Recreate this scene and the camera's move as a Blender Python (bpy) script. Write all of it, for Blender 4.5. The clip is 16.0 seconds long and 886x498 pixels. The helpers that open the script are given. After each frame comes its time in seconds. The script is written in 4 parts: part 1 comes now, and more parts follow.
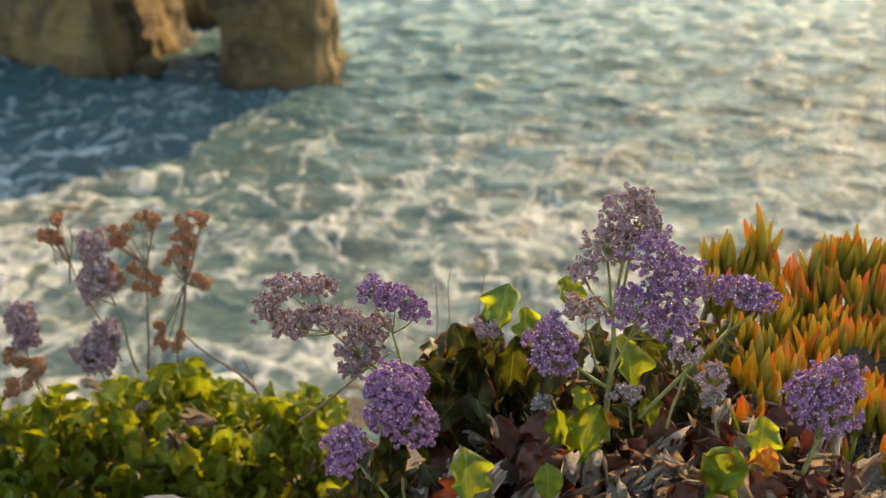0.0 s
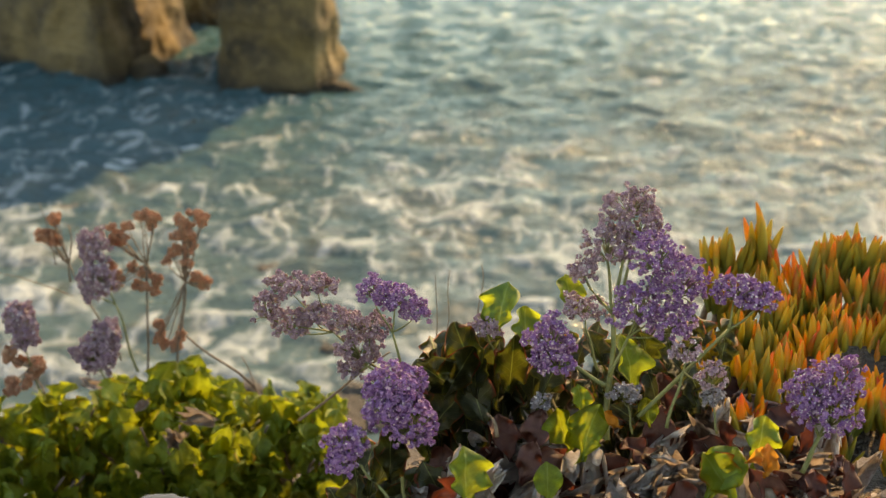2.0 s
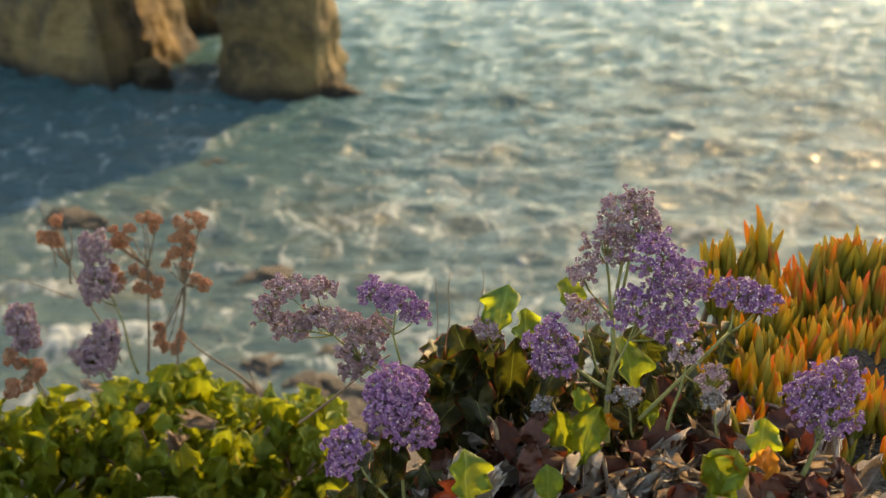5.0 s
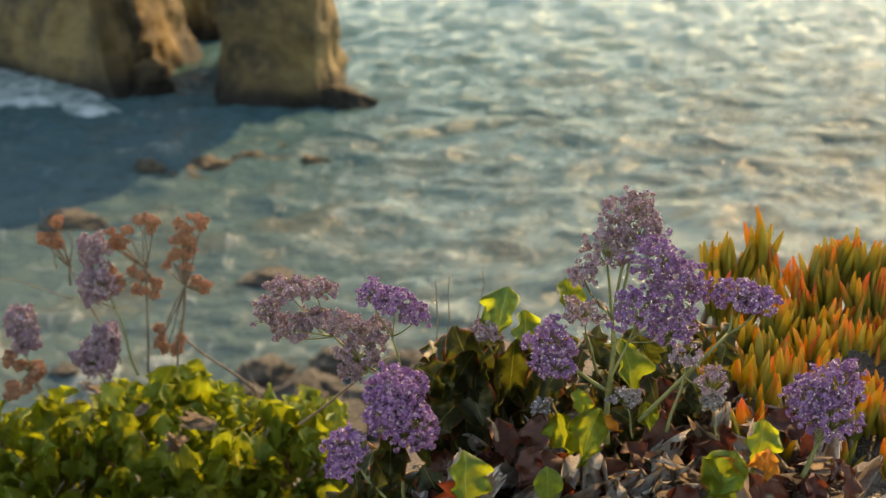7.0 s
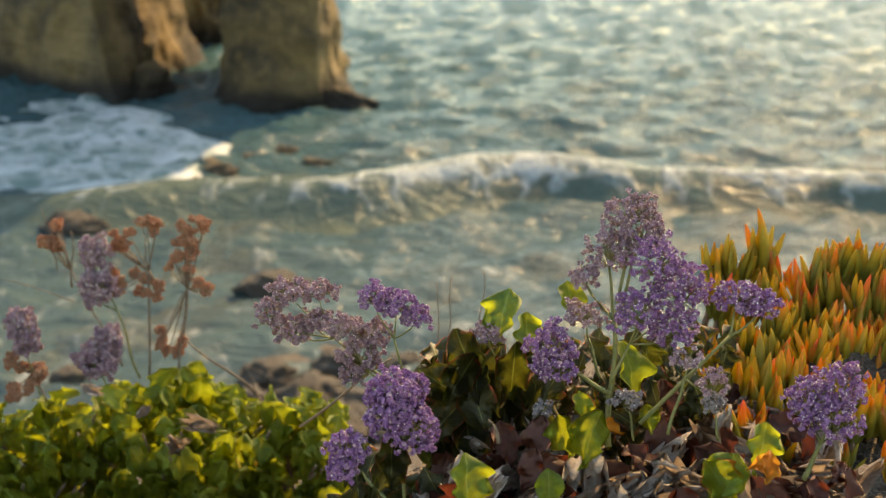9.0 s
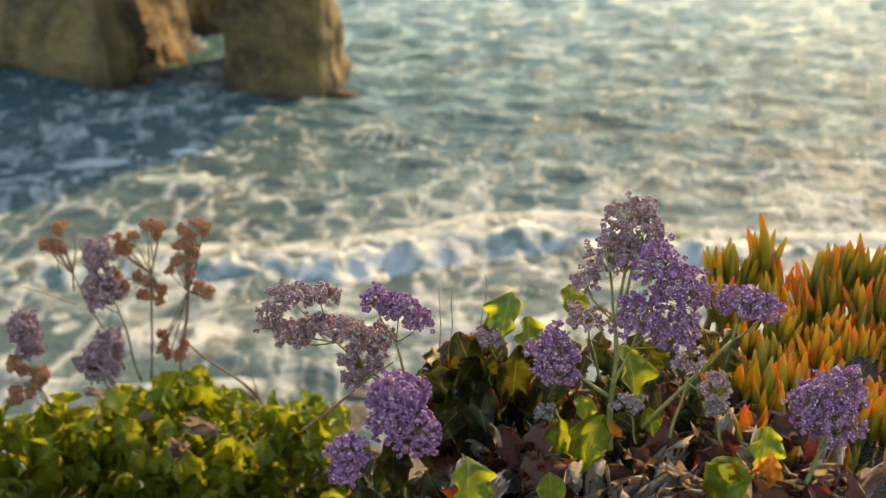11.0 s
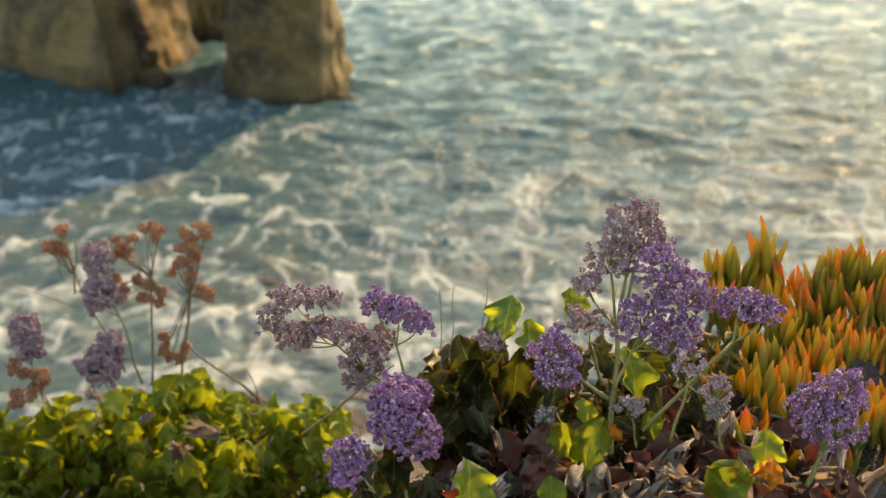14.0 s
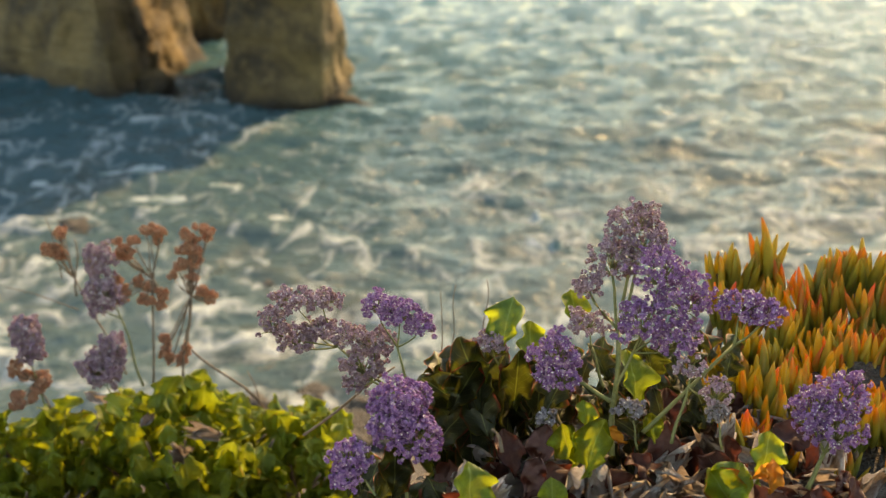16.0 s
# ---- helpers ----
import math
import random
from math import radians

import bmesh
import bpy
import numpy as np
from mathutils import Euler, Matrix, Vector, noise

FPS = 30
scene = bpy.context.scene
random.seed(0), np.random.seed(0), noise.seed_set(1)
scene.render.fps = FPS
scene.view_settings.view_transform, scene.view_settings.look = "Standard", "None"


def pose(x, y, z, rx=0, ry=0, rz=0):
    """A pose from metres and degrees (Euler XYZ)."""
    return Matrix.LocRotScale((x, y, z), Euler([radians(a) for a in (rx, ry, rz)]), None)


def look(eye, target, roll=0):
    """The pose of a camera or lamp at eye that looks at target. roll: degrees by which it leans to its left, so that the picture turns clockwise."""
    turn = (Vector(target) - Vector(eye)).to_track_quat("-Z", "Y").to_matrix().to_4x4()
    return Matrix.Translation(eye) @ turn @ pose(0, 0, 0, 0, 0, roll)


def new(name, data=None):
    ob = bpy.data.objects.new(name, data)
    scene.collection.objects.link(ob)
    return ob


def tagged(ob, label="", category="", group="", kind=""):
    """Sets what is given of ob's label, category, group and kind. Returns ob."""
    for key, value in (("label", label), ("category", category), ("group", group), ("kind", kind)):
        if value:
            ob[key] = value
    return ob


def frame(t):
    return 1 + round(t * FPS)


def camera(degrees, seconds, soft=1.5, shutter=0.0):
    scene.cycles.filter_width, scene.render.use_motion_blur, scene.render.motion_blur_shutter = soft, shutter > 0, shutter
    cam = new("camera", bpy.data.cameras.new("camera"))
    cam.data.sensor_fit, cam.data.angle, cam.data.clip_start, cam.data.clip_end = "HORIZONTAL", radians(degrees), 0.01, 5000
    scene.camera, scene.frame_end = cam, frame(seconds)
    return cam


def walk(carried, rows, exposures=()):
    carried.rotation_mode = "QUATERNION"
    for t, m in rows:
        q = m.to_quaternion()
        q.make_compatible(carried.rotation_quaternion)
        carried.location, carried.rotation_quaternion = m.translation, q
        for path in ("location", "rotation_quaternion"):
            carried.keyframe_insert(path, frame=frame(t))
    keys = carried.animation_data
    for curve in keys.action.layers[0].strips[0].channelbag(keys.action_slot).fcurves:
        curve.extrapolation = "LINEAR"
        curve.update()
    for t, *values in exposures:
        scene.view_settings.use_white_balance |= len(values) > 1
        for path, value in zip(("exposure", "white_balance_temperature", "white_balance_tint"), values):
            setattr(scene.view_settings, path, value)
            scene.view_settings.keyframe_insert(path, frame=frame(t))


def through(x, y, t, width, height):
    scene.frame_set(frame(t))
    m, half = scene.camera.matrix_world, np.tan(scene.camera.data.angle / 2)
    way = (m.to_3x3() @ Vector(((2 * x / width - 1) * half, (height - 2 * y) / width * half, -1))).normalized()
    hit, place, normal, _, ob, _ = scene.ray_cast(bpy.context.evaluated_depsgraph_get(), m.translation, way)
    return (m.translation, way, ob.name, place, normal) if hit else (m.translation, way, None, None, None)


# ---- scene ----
# A cliff edge over a surf cove at low sun: sea lavender and ice plant in front, sea stacks and broken water below.
cam = camera(32, 16.0, soft=1.4)
cam.data.dof.use_dof = True
cam.data.dof.focus_distance = 2.45
cam.data.dof.aperture_fstop = 5.6

EYE = (0.0, 0.0, 8.0)
# seconds, turn to the left and tilt upward in degrees from the first view
DRIFT = ((0, 0, 0), (0.5, -0.010, -0.025), (1.5, -0.014, -0.036), (3, -0.014, -0.036), (3.5, -0.010, -0.030), (4, 0.010, 0.020),
         (5.2, 0.0, 0.062), (6.5, -0.016, 0.105), (7, -0.006, 0.120), (7.5, 0.017, 0.147), (8, 0.021, 0.174), (9, 0.042, 0.203),
         (10.2, 0.083, 0.290), (11.5, 0.126, 0.377), (12, 0.136, 0.430), (12.5, 0.147, 0.440), (13, 0.140, 0.420), (13.5, 0.140, 0.420),
         (14, 0.147, 0.450), (14.5, 0.168, 0.482), (15, 0.178, 0.524), (16, 0.178, 0.524))
walk(cam, [(t, pose(EYE[0] + 0.0042 * up, EYE[1], EYE[2] + 0.0034 * up, 75 + up * 0.92, 0, left + 0.1 * up)) for t, left, up in DRIFT],
     exposures=((0, 1.0, 9200, 6), (16, 1.0, 9200, 6)))

# ---------------------------------------------------------------- world and sun
SUN_AZ, SUN_EL = 25, 38      # degrees to the right of the view, and above the horizon
world = bpy.data.worlds.new("sky")
scene.world = world
world.use_nodes = True
wn = world.node_tree.nodes
sky = wn.new("ShaderNodeTexSky")
sky.sky_type = "NISHITA"
sky.sun_disc = False
sky.dust_density = 0.4
sky.sun_elevation = radians(SUN_EL)
sky.sun_rotation = radians(SUN_AZ)
wn["Background"].inputs["Strength"].default_value = 0.20
world.node_tree.links.new(sky.outputs["Color"], wn["Background"].inputs["Color"])
sun = new("sun", bpy.data.lights.new("sun", "SUN"))
sun.data.energy, sun.data.angle, sun.data.color = 4.0, radians(0.9), (1.0, 0.74, 0.45)
sun_dir = Vector((math.sin(radians(SUN_AZ)) * math.cos(radians(SUN_EL)), math.cos(radians(SUN_AZ)) * math.cos(radians(SUN_EL)), math.sin(radians(SUN_EL))))
sun.matrix_world = look(sun_dir * 100, (0, 0, 0))


# ---------------------------------------------------------------- materials
class Nodes:
    """A short hand for a node material."""
    def __init__(self, name):
        self.m = bpy.data.materials.new(name)
        self.m.use_nodes = True
        self.t = self.m.node_tree
        self.t.nodes.clear()

    def put(self, socket, value):
        if isinstance(value, bpy.types.NodeSocket):
            self.t.links.new(value, socket)
        elif value is not None:
            if socket.type == "RGBA" and len(value) == 3:
                value = (*value, 1)
            socket.default_value = value

    def add(self, kind, out=0, **ins):
        n = self.t.nodes.new("ShaderNode" + kind)
        for k, v in ins.items():
            self.put(n.inputs[k.replace("_", " ")], v)
        return n.outputs[out]

    def math(self, op, a, b=0.0, clamp=False):
        n = self.t.nodes.new("ShaderNodeMath")
        n.operation, n.use_clamp = op, clamp
        self.put(n.inputs[0], a), self.put(n.inputs[1], b)
        return n.outputs[0]

    def mix(self, fac, a, b, blend="MIX"):
        n = self.t.nodes.new("ShaderNodeMix")
        n.data_type, n.blend_type = "RGBA", blend
        self.put(n.inputs[0], fac), self.put(n.inputs[6], a), self.put(n.inputs[7], b)
        return n.outputs[2]

    def step(self, x, lo, hi, a=0.0, b=1.0):
        n = self.t.nodes.new("ShaderNodeMapRange")
        n.interpolation_type = "SMOOTHSTEP"
        for i, v in enumerate((x, lo, hi, a, b)):
            self.put(n.inputs[i], v)
        return n.outputs[0]

    def noise(self, vec, scale, detail=4, rough=0.55, warp=0.0):
        return self.add("TexNoise", Vector=vec, Scale=scale, Detail=detail, Roughness=rough, Distortion=warp)

    def coords(self, out="Object"):
        return self.t.nodes.new("ShaderNodeTexCoord").outputs[out]

    def chance(self):
        return self.t.nodes.new("ShaderNodeObjectInfo").outputs["Random"]

    def split(self, vec):
        n = self.t.nodes.new("ShaderNodeSeparateXYZ")
        self.put(n.inputs[0], vec)
        return n.outputs

    def bump(self, height, strength, distance):
        return self.add("Bump", Height=height, Strength=strength, Distance=distance)

    def shader(self, color, rough=0.6, normal=None, through=None, amount=0.0, **more):
        n = self.t.nodes.new("ShaderNodeBsdfPrincipled")
        self.put(n.inputs["Base Color"], color), self.put(n.inputs["Roughness"], rough), self.put(n.inputs["Normal"], normal)
        for k, v in more.items():
            self.put(n.inputs[k.replace("_", " ")], v)
        out = n.outputs[0]
        if through is not None:
            tr = self.add("BsdfTranslucent", Color=through)
            mx = self.t.nodes.new("ShaderNodeMixShader")
            self.put(mx.inputs[0], amount)
            self.t.links.new(out, mx.inputs[1]), self.t.links.new(tr, mx.inputs[2])
            out = mx.outputs[0]
        o = self.t.nodes.new("ShaderNodeOutputMaterial")
        self.t.links.new(out, o.inputs[0])
        return self.m


def water_material(name, foam_base, seed, silt=(0.078, 0.112, 0.116), much=0.75):
    """Green-grey water with lacy foam; the lace drifts with the sheet while the foam's density belongs to the cove."""
    n = Nodes(name)
    obj = n.coords()
    place = n.t.nodes.new("ShaderNodeNewGeometry").outputs["Position"]
    x, y, z = n.split(place)
    moved = n.add("Mapping", Vector=obj, Location=(seed * 13.7, seed * 7.1, seed * 3.3), Scale=(1.15, 0.45, 1))
    warp = n.t.nodes.new("ShaderNodeTexNoise")
    n.put(warp.inputs["Vector"], moved), n.put(warp.inputs["Scale"], 0.38), n.put(warp.inputs["Detail"], 4)
    wv = n.t.nodes.new("ShaderNodeVectorMath")
    wv.operation = "MULTIPLY_ADD"
    n.put(wv.inputs[0], warp.outputs["Color"]), n.put(wv.inputs[1], (4.2, 3.6, 0)), n.put(wv.inputs[2], moved)
    wv = wv.outputs[0]
    cell = n.t.nodes.new("ShaderNodeTexVoronoi")
    cell.feature = "DISTANCE_TO_EDGE"
    n.put(cell.inputs["Vector"], wv), n.put(cell.inputs["Scale"], 0.7)
    lace = n.step(cell.outputs[0], 0.17, 0.0)
    cell2 = n.t.nodes.new("ShaderNodeTexVoronoi")
    cell2.feature = "DISTANCE_TO_EDGE"
    n.put(cell2.inputs["Vector"], wv), n.put(cell2.inputs["Scale"], 2.0)
    lace2 = n.step(cell2.outputs[0], 0.25, 0.0)
    patch = n.noise(wv, 0.22, 5, 0.62)
    fine = n.noise(wv, 2.2, 6, 0.64)
    here = n.noise(n.add("Mapping", Vector=place, Location=(seed, seed * 2, 0), Scale=(1, 0.7, 0)), 0.16, 2)
    shore = n.step(y, 55, 24)
    s = n.math("MULTIPLY", lace, 0.62)
    s = n.math("ADD", s, n.math("MULTIPLY", lace2, 0.42))
    s = n.math("ADD", s, n.math("MULTIPLY", patch, 1.7))
    s = n.math("ADD", s, n.math("MULTIPLY", fine, 0.8))
    s = n.math("ADD", s, n.math("MULTIPLY", here, 1.5))
    s = n.math("ADD", s, n.math("MULTIPLY", shore, 0.95))
    s = n.math("ADD", s, n.math("MULTIPLY", n.math("MULTIPLY", n.step(x, -2.5, -9), n.step(y, 33, 42)), 0.5))   # foam gathers in the lee of the stacks
    s = n.math("ADD", s, n.math("MULTIPLY", z, 1.3))
    s = n.math("ADD", s, foam_base)
    foam = n.step(s, 3.46, 4.72)
    body = n.mix(n.noise(moved, 0.12, 3), (0.03, 0.085, 0.10), (0.058, 0.115, 0.122))
    body = n.mix(n.math("MULTIPLY", shore, much), body, silt)
    body = n.mix(n.math("MULTIPLY", n.math("MULTIPLY", shore, 0.55), n.step(patch, 0.48, 0.66)), body, (0.12, 0.10, 0.065))
    white = n.mix(fine, (0.50, 0.56, 0.57), (0.74, 0.76, 0.74))
    color = n.mix(n.math("MULTIPLY", foam, 0.64), body, white)
    rough = n.math("ADD", n.math("MULTIPLY", foam, 0.5), 0.16)
    ripples = n.noise(n.add("Mapping", Vector=obj, Location=(seed, 0, 0), Scale=(0.8, 1.25, 1)), 2.0, 5, 0.6, 0.5)
    h = n.math("ADD", ripples, n.math("MULTIPLY", foam, n.math("MULTIPLY", fine, 0.5)))
    return n.shader(color, rough, n.bump(h, 1.0, 0.19), IOR=1.33, Specular_IOR_Level=0.05)


def rock_material(name, a, b, scale=0.5, wet=False):
    n = Nodes(name)
    c = n.coords()
    big = n.noise(c, scale, 5, 0.6, 0.6)
    strata = n.noise(n.add("Mapping", Vector=c, Scale=(0.5, 0.5, 3.5), Rotation=(0.25, 0.2, 0)), scale * 1.4, 5, 0.65)
    grain = n.noise(c, scale * 14, 5, 0.7)
    col = n.mix(n.step(big, 0.38, 0.64), a, b)
    col = n.mix(n.math("MULTIPLY", n.step(strata, 0.5, 0.7), 0.45), col, tuple(v * 0.5 for v in a))
    col = n.mix(n.math("MULTIPLY", n.step(grain, 0.4, 0.75), 0.5), col, tuple(min(1, v * 1.35) for v in b))
    if wet:
        tide = n.math("ADD", n.split(c)[2], n.math("MULTIPLY", big, 1.2))
        col = n.mix(n.step(tide, 1.5, 0.7), col, tuple(v * 0.35 for v in a))
    h = n.math("ADD", n.math("MULTIPLY", strata, 1.2), n.math("MULTIPLY", grain, 0.5))
    return n.shader(col, 0.85, n.bump(h, 0.9, 0.35))


def leaf_material(name, green, sunny, edge, red=0.3, amount=0.45):
    """Leathery leaf: midrib, blotches and a reddened margin; the sun shines through it."""
    n = Nodes(name)
    uv = n.coords("UV")
    u, v, _ = n.split(uv)
    side = n.math("ABSOLUTE", n.math("SUBTRACT", u, 0.5))
    obj = n.coords()
    blot = n.noise(obj, 55, 4, 0.6)
    fine = n.noise(obj, 420, 3, 0.6)
    r = n.chance()
    col = n.mix(n.step(blot, 0.35, 0.7), green, sunny)
    col = n.mix(n.step(r, 0.6, 1.0), col, sunny)
    col = n.mix(n.math("MULTIPLY", n.step(side, 0.030, 0.0), 0.6), col, (0.42, 0.46, 0.16))
    rim = n.math("ADD", n.math("MULTIPLY", side, 1.5), n.math("MULTIPLY", v, 0.35))
    rim = n.math("ADD", rim, n.math("MULTIPLY", blot, 0.35))
    rim = n.math("MULTIPLY", n.step(rim, 1.0, 1.22), n.step(r, 1 - red, 1 - red + 0.25))
    col = n.mix(rim, col, edge)
    glow = n.mix(0.6, col, (0.78, 0.80, 0.06))
    glow = n.mix(rim, glow, edge)
    vein = n.math("ABSOLUTE", n.math("SINE", n.math("ADD", n.math("MULTIPLY", n.math("SUBTRACT", v, n.math("MULTIPLY", side, 0.7)), 26), n.math("MULTIPLY", blot, 2.0))))
    vein = n.step(vein, 0.16, 0.0)
    col = n.mix(n.math("MULTIPLY", vein, 0.28), col, (0.36, 0.40, 0.12))
    h = n.math("ADD", n.math("MULTIPLY", blot, 0.7), n.math("MULTIPLY", fine, 0.2))
    h = n.math("SUBTRACT", h, n.math("MULTIPLY", vein, 0.3))
    return n.shader(col, 0.52, n.bump(h, 0.6, 0.004), glow, n.math("ADD", n.step(side, 0.43, 0.5, 0.0, 0.28), amount))


def finger_material():
    """Ice plant: fleshy green leaves that turn yellow, orange and red towards the tip."""
    n = Nodes("ice_plant_flesh")
    u, v, _ = n.split(n.coords("UV"))
    r = n.chance()
    blot = n.noise(n.coords(), 60, 4, 0.6)
    tip = n.math("ADD", n.math("ADD", v, n.math("MULTIPLY", blot, 0.5)), n.math("MULTIPLY", n.math("SUBTRACT", n.math("POWER", r, 1.6), 0.16), 0.66))
    tip = n.math("ADD", tip, n.math("MULTIPLY", n.math("SUBTRACT", n.noise(n.t.nodes.new("ShaderNodeNewGeometry").outputs["Position"], 7.0, 2), 0.43), 1.4))
    col = n.mix(n.step(tip, 0.5, 1.15), (0.16, 0.22, 0.045), (0.44, 0.39, 0.06))
    col = n.mix(n.step(tip, 1.15, 1.65), col, (0.70, 0.26, 0.04))
    col = n.mix(n.step(tip, 1.58, 2.0), col, (0.75, 0.12, 0.07))
    glow = n.mix(0.42, col, (0.86, 0.54, 0.08))
    return n.shader(col, 0.38, n.bump(blot, 0.35, 0.003), glow, 0.55)


def petal_material(name, a, b, c):
    n = Nodes(name)
    isl = n.t.nodes.new("ShaderNodeNewGeometry").outputs["Random Per Island"]
    col = n.mix(n.step(isl, 0.0, 0.7), a, b)
    col = n.mix(n.step(isl, 0.8, 1.0), col, c)
    return n.shader(col, 0.65, None, col, 0.27)


def plain_material(name, a, b, scale=60, rough=0.75, bump=0.6, depth=0.003, through=None, amount=0.0):
    n = Nodes(name)
    c = n.coords()
    x = n.noise(c, scale, 5, 0.62, 0.3)
    y = n.noise(c, scale * 6, 4, 0.65)
    col = n.mix(n.step(x, 0.32, 0.68), a, b)
    col = n.mix(n.math("MULTIPLY", n.chance(), 0.35), col, tuple(v * 0.55 for v in a))
    return n.shader(col, rough, n.bump(n.math("ADD", x, n.math("MULTIPLY", y, 0.4)), bump, depth), through, amount)


WATER_A = water_material("surf_water", 0.0, 0)
WATER_B = water_material("cross_swell_water", -0.05, 5)
# Paler silty body: sun shining through the wave is put into its colour.
WATER_WAVE = water_material("backlit_silty_wave_water", -0.1, 5, (0.13, 0.15, 0.11), 0.9)
WATER_FAR = water_material("open_water", -0.6, 9)
STACK = rock_material("sandstone_stack", (0.045, 0.031, 0.016), (0.25, 0.165, 0.062), 0.22, True)
REEF = rock_material("wet_reef_rock", (0.10, 0.072, 0.045), (0.21, 0.155, 0.095), 0.8)
BOULDER = rock_material("shore_boulder_rock", (0.075, 0.06, 0.046), (0.17, 0.14, 0.108), 1.0)
EARTH = rock_material("cliff_earth", (0.10, 0.075, 0.055), (0.20, 0.15, 0.11), 0.8)
LEAF_BUSH = leaf_material("bush_leaf", (0.11, 0.165, 0.025), (0.29, 0.33, 0.04), (0.55, 0.30, 0.04), 0.2, 0.38)
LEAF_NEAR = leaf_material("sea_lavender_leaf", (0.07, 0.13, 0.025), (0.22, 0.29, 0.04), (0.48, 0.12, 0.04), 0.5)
# Darker copy of the leaf: shade inside the rosettes is put into its colour.
LEAF_SHADED = leaf_material("shaded_sea_lavender_leaf", (0.045, 0.05, 0.022), (0.085, 0.078, 0.034), (0.36, 0.08, 0.04), 0.8, 0.10)
LEAF_RED = plain_material("dying_red_leaf", (0.11, 0.042, 0.032), (0.19, 0.085, 0.06), 50, 0.65, through=(0.34, 0.08, 0.04), amount=0.16)
LEAF_ORANGE = plain_material("withered_orange_leaf", (0.60, 0.26, 0.04), (0.75, 0.40, 0.07), 60, 0.55, through=(0.85, 0.45, 0.08), amount=0.5)
LEAF_DRY = plain_material("dry_grey_leaf", (0.42, 0.34, 0.29), (0.62, 0.55, 0.49), 70, 0.85, 0.9, 0.006, (0.4, 0.3, 0.2), 0.15)
FLESH = finger_material()
VIOLET = petal_material("violet_calyx", (0.30, 0.125, 0.35), (0.43, 0.23, 0.43), (0.64, 0.45, 0.50))
FADED = petal_material("faded_calyx", (0.34, 0.205, 0.28), (0.53, 0.37, 0.40), (0.40, 0.27, 0.18))
RUST = petal_material("rusty_calyx", (0.46, 0.20, 0.11), (0.62, 0.32, 0.18), (0.52, 0.38, 0.25))
DUSTY = petal_material("dusty_calyx", (0.27, 0.23, 0.25), (0.40, 0.35, 0.36), (0.32, 0.25, 0.21))
CREAM = petal_material("white_corolla", (0.75, 0.70, 0.68), (0.85, 0.80, 0.72), (0.80, 0.70, 0.55))
STEM = plain_material("green_stem", (0.16, 0.17, 0.05), (0.28, 0.26, 0.09), 80, 0.6)
TWIG = plain_material("dry_twig", (0.16, 0.11, 0.07), (0.28, 0.20, 0.13), 80, 0.8)
STONE = plain_material("pale_stone", (0.04, 0.052, 0.075), (0.07, 0.085, 0.11), 12, 0.95, 0.5, 0.004)


# ---------------------------------------------------------------- mesh helpers
def mesh_of(name, bm, material, smooth=True):
    me = bpy.data.meshes.new(name)
    bm.to_mesh(me)
    bm.free()
    me.materials.append(material)
    if smooth:
        me.polygons.foreach_set("use_smooth", [True] * len(me.polygons))
    return me


def part(name, bm, material, parent, label=""):
    ob = new(name, mesh_of(name, bm, material) if isinstance(bm, bmesh.types.BMesh) else bm)
    ob.parent = parent
    return tagged(ob, label)


def grid_mesh(name, xs, ys, height, material):
    """A sheet over the grid xs by ys with height(X, Y)."""
    X, Y = np.meshgrid(xs, ys)
    co = np.stack([X, Y, height(X, Y)], -1).reshape(-1, 3)
    k = np.arange(len(xs) * len(ys)).reshape(len(ys), len(xs))
    quads = np.stack([k[:-1, :-1], k[:-1, 1:], k[1:, 1:], k[1:, :-1]], -1).reshape(-1, 4)
    me = bpy.data.meshes.new(name)
    me.from_pydata(co.tolist(), [], quads.tolist())
    me.polygons.foreach_set("use_smooth", [True] * len(quads))
    me.materials.append(material)
    return me


def tube(bm, pts, r0, r1, sides=6):
    """A tapering round stem along the points."""
    pts = [Vector(p) for p in pts]
    rings = []
    for i, p in enumerate(pts):
        d = (pts[min(i + 1, len(pts) - 1)] - pts[max(i - 1, 0)]).normalized()
        a = d.orthogonal().normalized()
        b = d.cross(a)
        r = r0 + (r1 - r0) * i / (len(pts) - 1)
        rings.append([bm.verts.new(p + (a * math.cos(k * math.tau / sides) + b * math.sin(k * math.tau / sides)) * r) for k in range(sides)])
    for s, e in zip(rings, rings[1:]):
        for k in range(sides):
            bm.faces.new((s[k], s[(k + 1) % sides], e[(k + 1) % sides], e[k]))
    bm.faces.new(rings[0][::-1]), bm.faces.new(rings[-1])


def bend(a, b, sag, n=7, rng=random):
    """Points from a to b along a slightly crooked arc."""
    a, b = Vector(a), Vector(b)
    w = Vector((rng.uniform(-1, 1), rng.uniform(-1, 1), 0)) * (b - a).length * 0.03
    return [a.lerp(b, t) + Vector(sag) * math.sin(math.pi * t) + w * math.sin(2 * math.pi * t) for t in [i / (n - 1) for i in range(n)]]


def spread(lo, mid0, mid1, hi, fine, grow):
    """Grid lines that are fine between mid0 and mid1 and widen outward."""
    core = list(np.arange(mid0, mid1, fine))
    out, s, x = [], fine, mid1
    while x < hi:
        out.append(x)
        s *= grow
        x += s
    out.append(hi)
    pre, s, x = [], fine, mid0
    while True:
        s *= grow
        x -= s
        if x <= lo:
            pre.append(lo)
            break
        pre.append(x)
    return np.array(pre[::-1] + core + out)


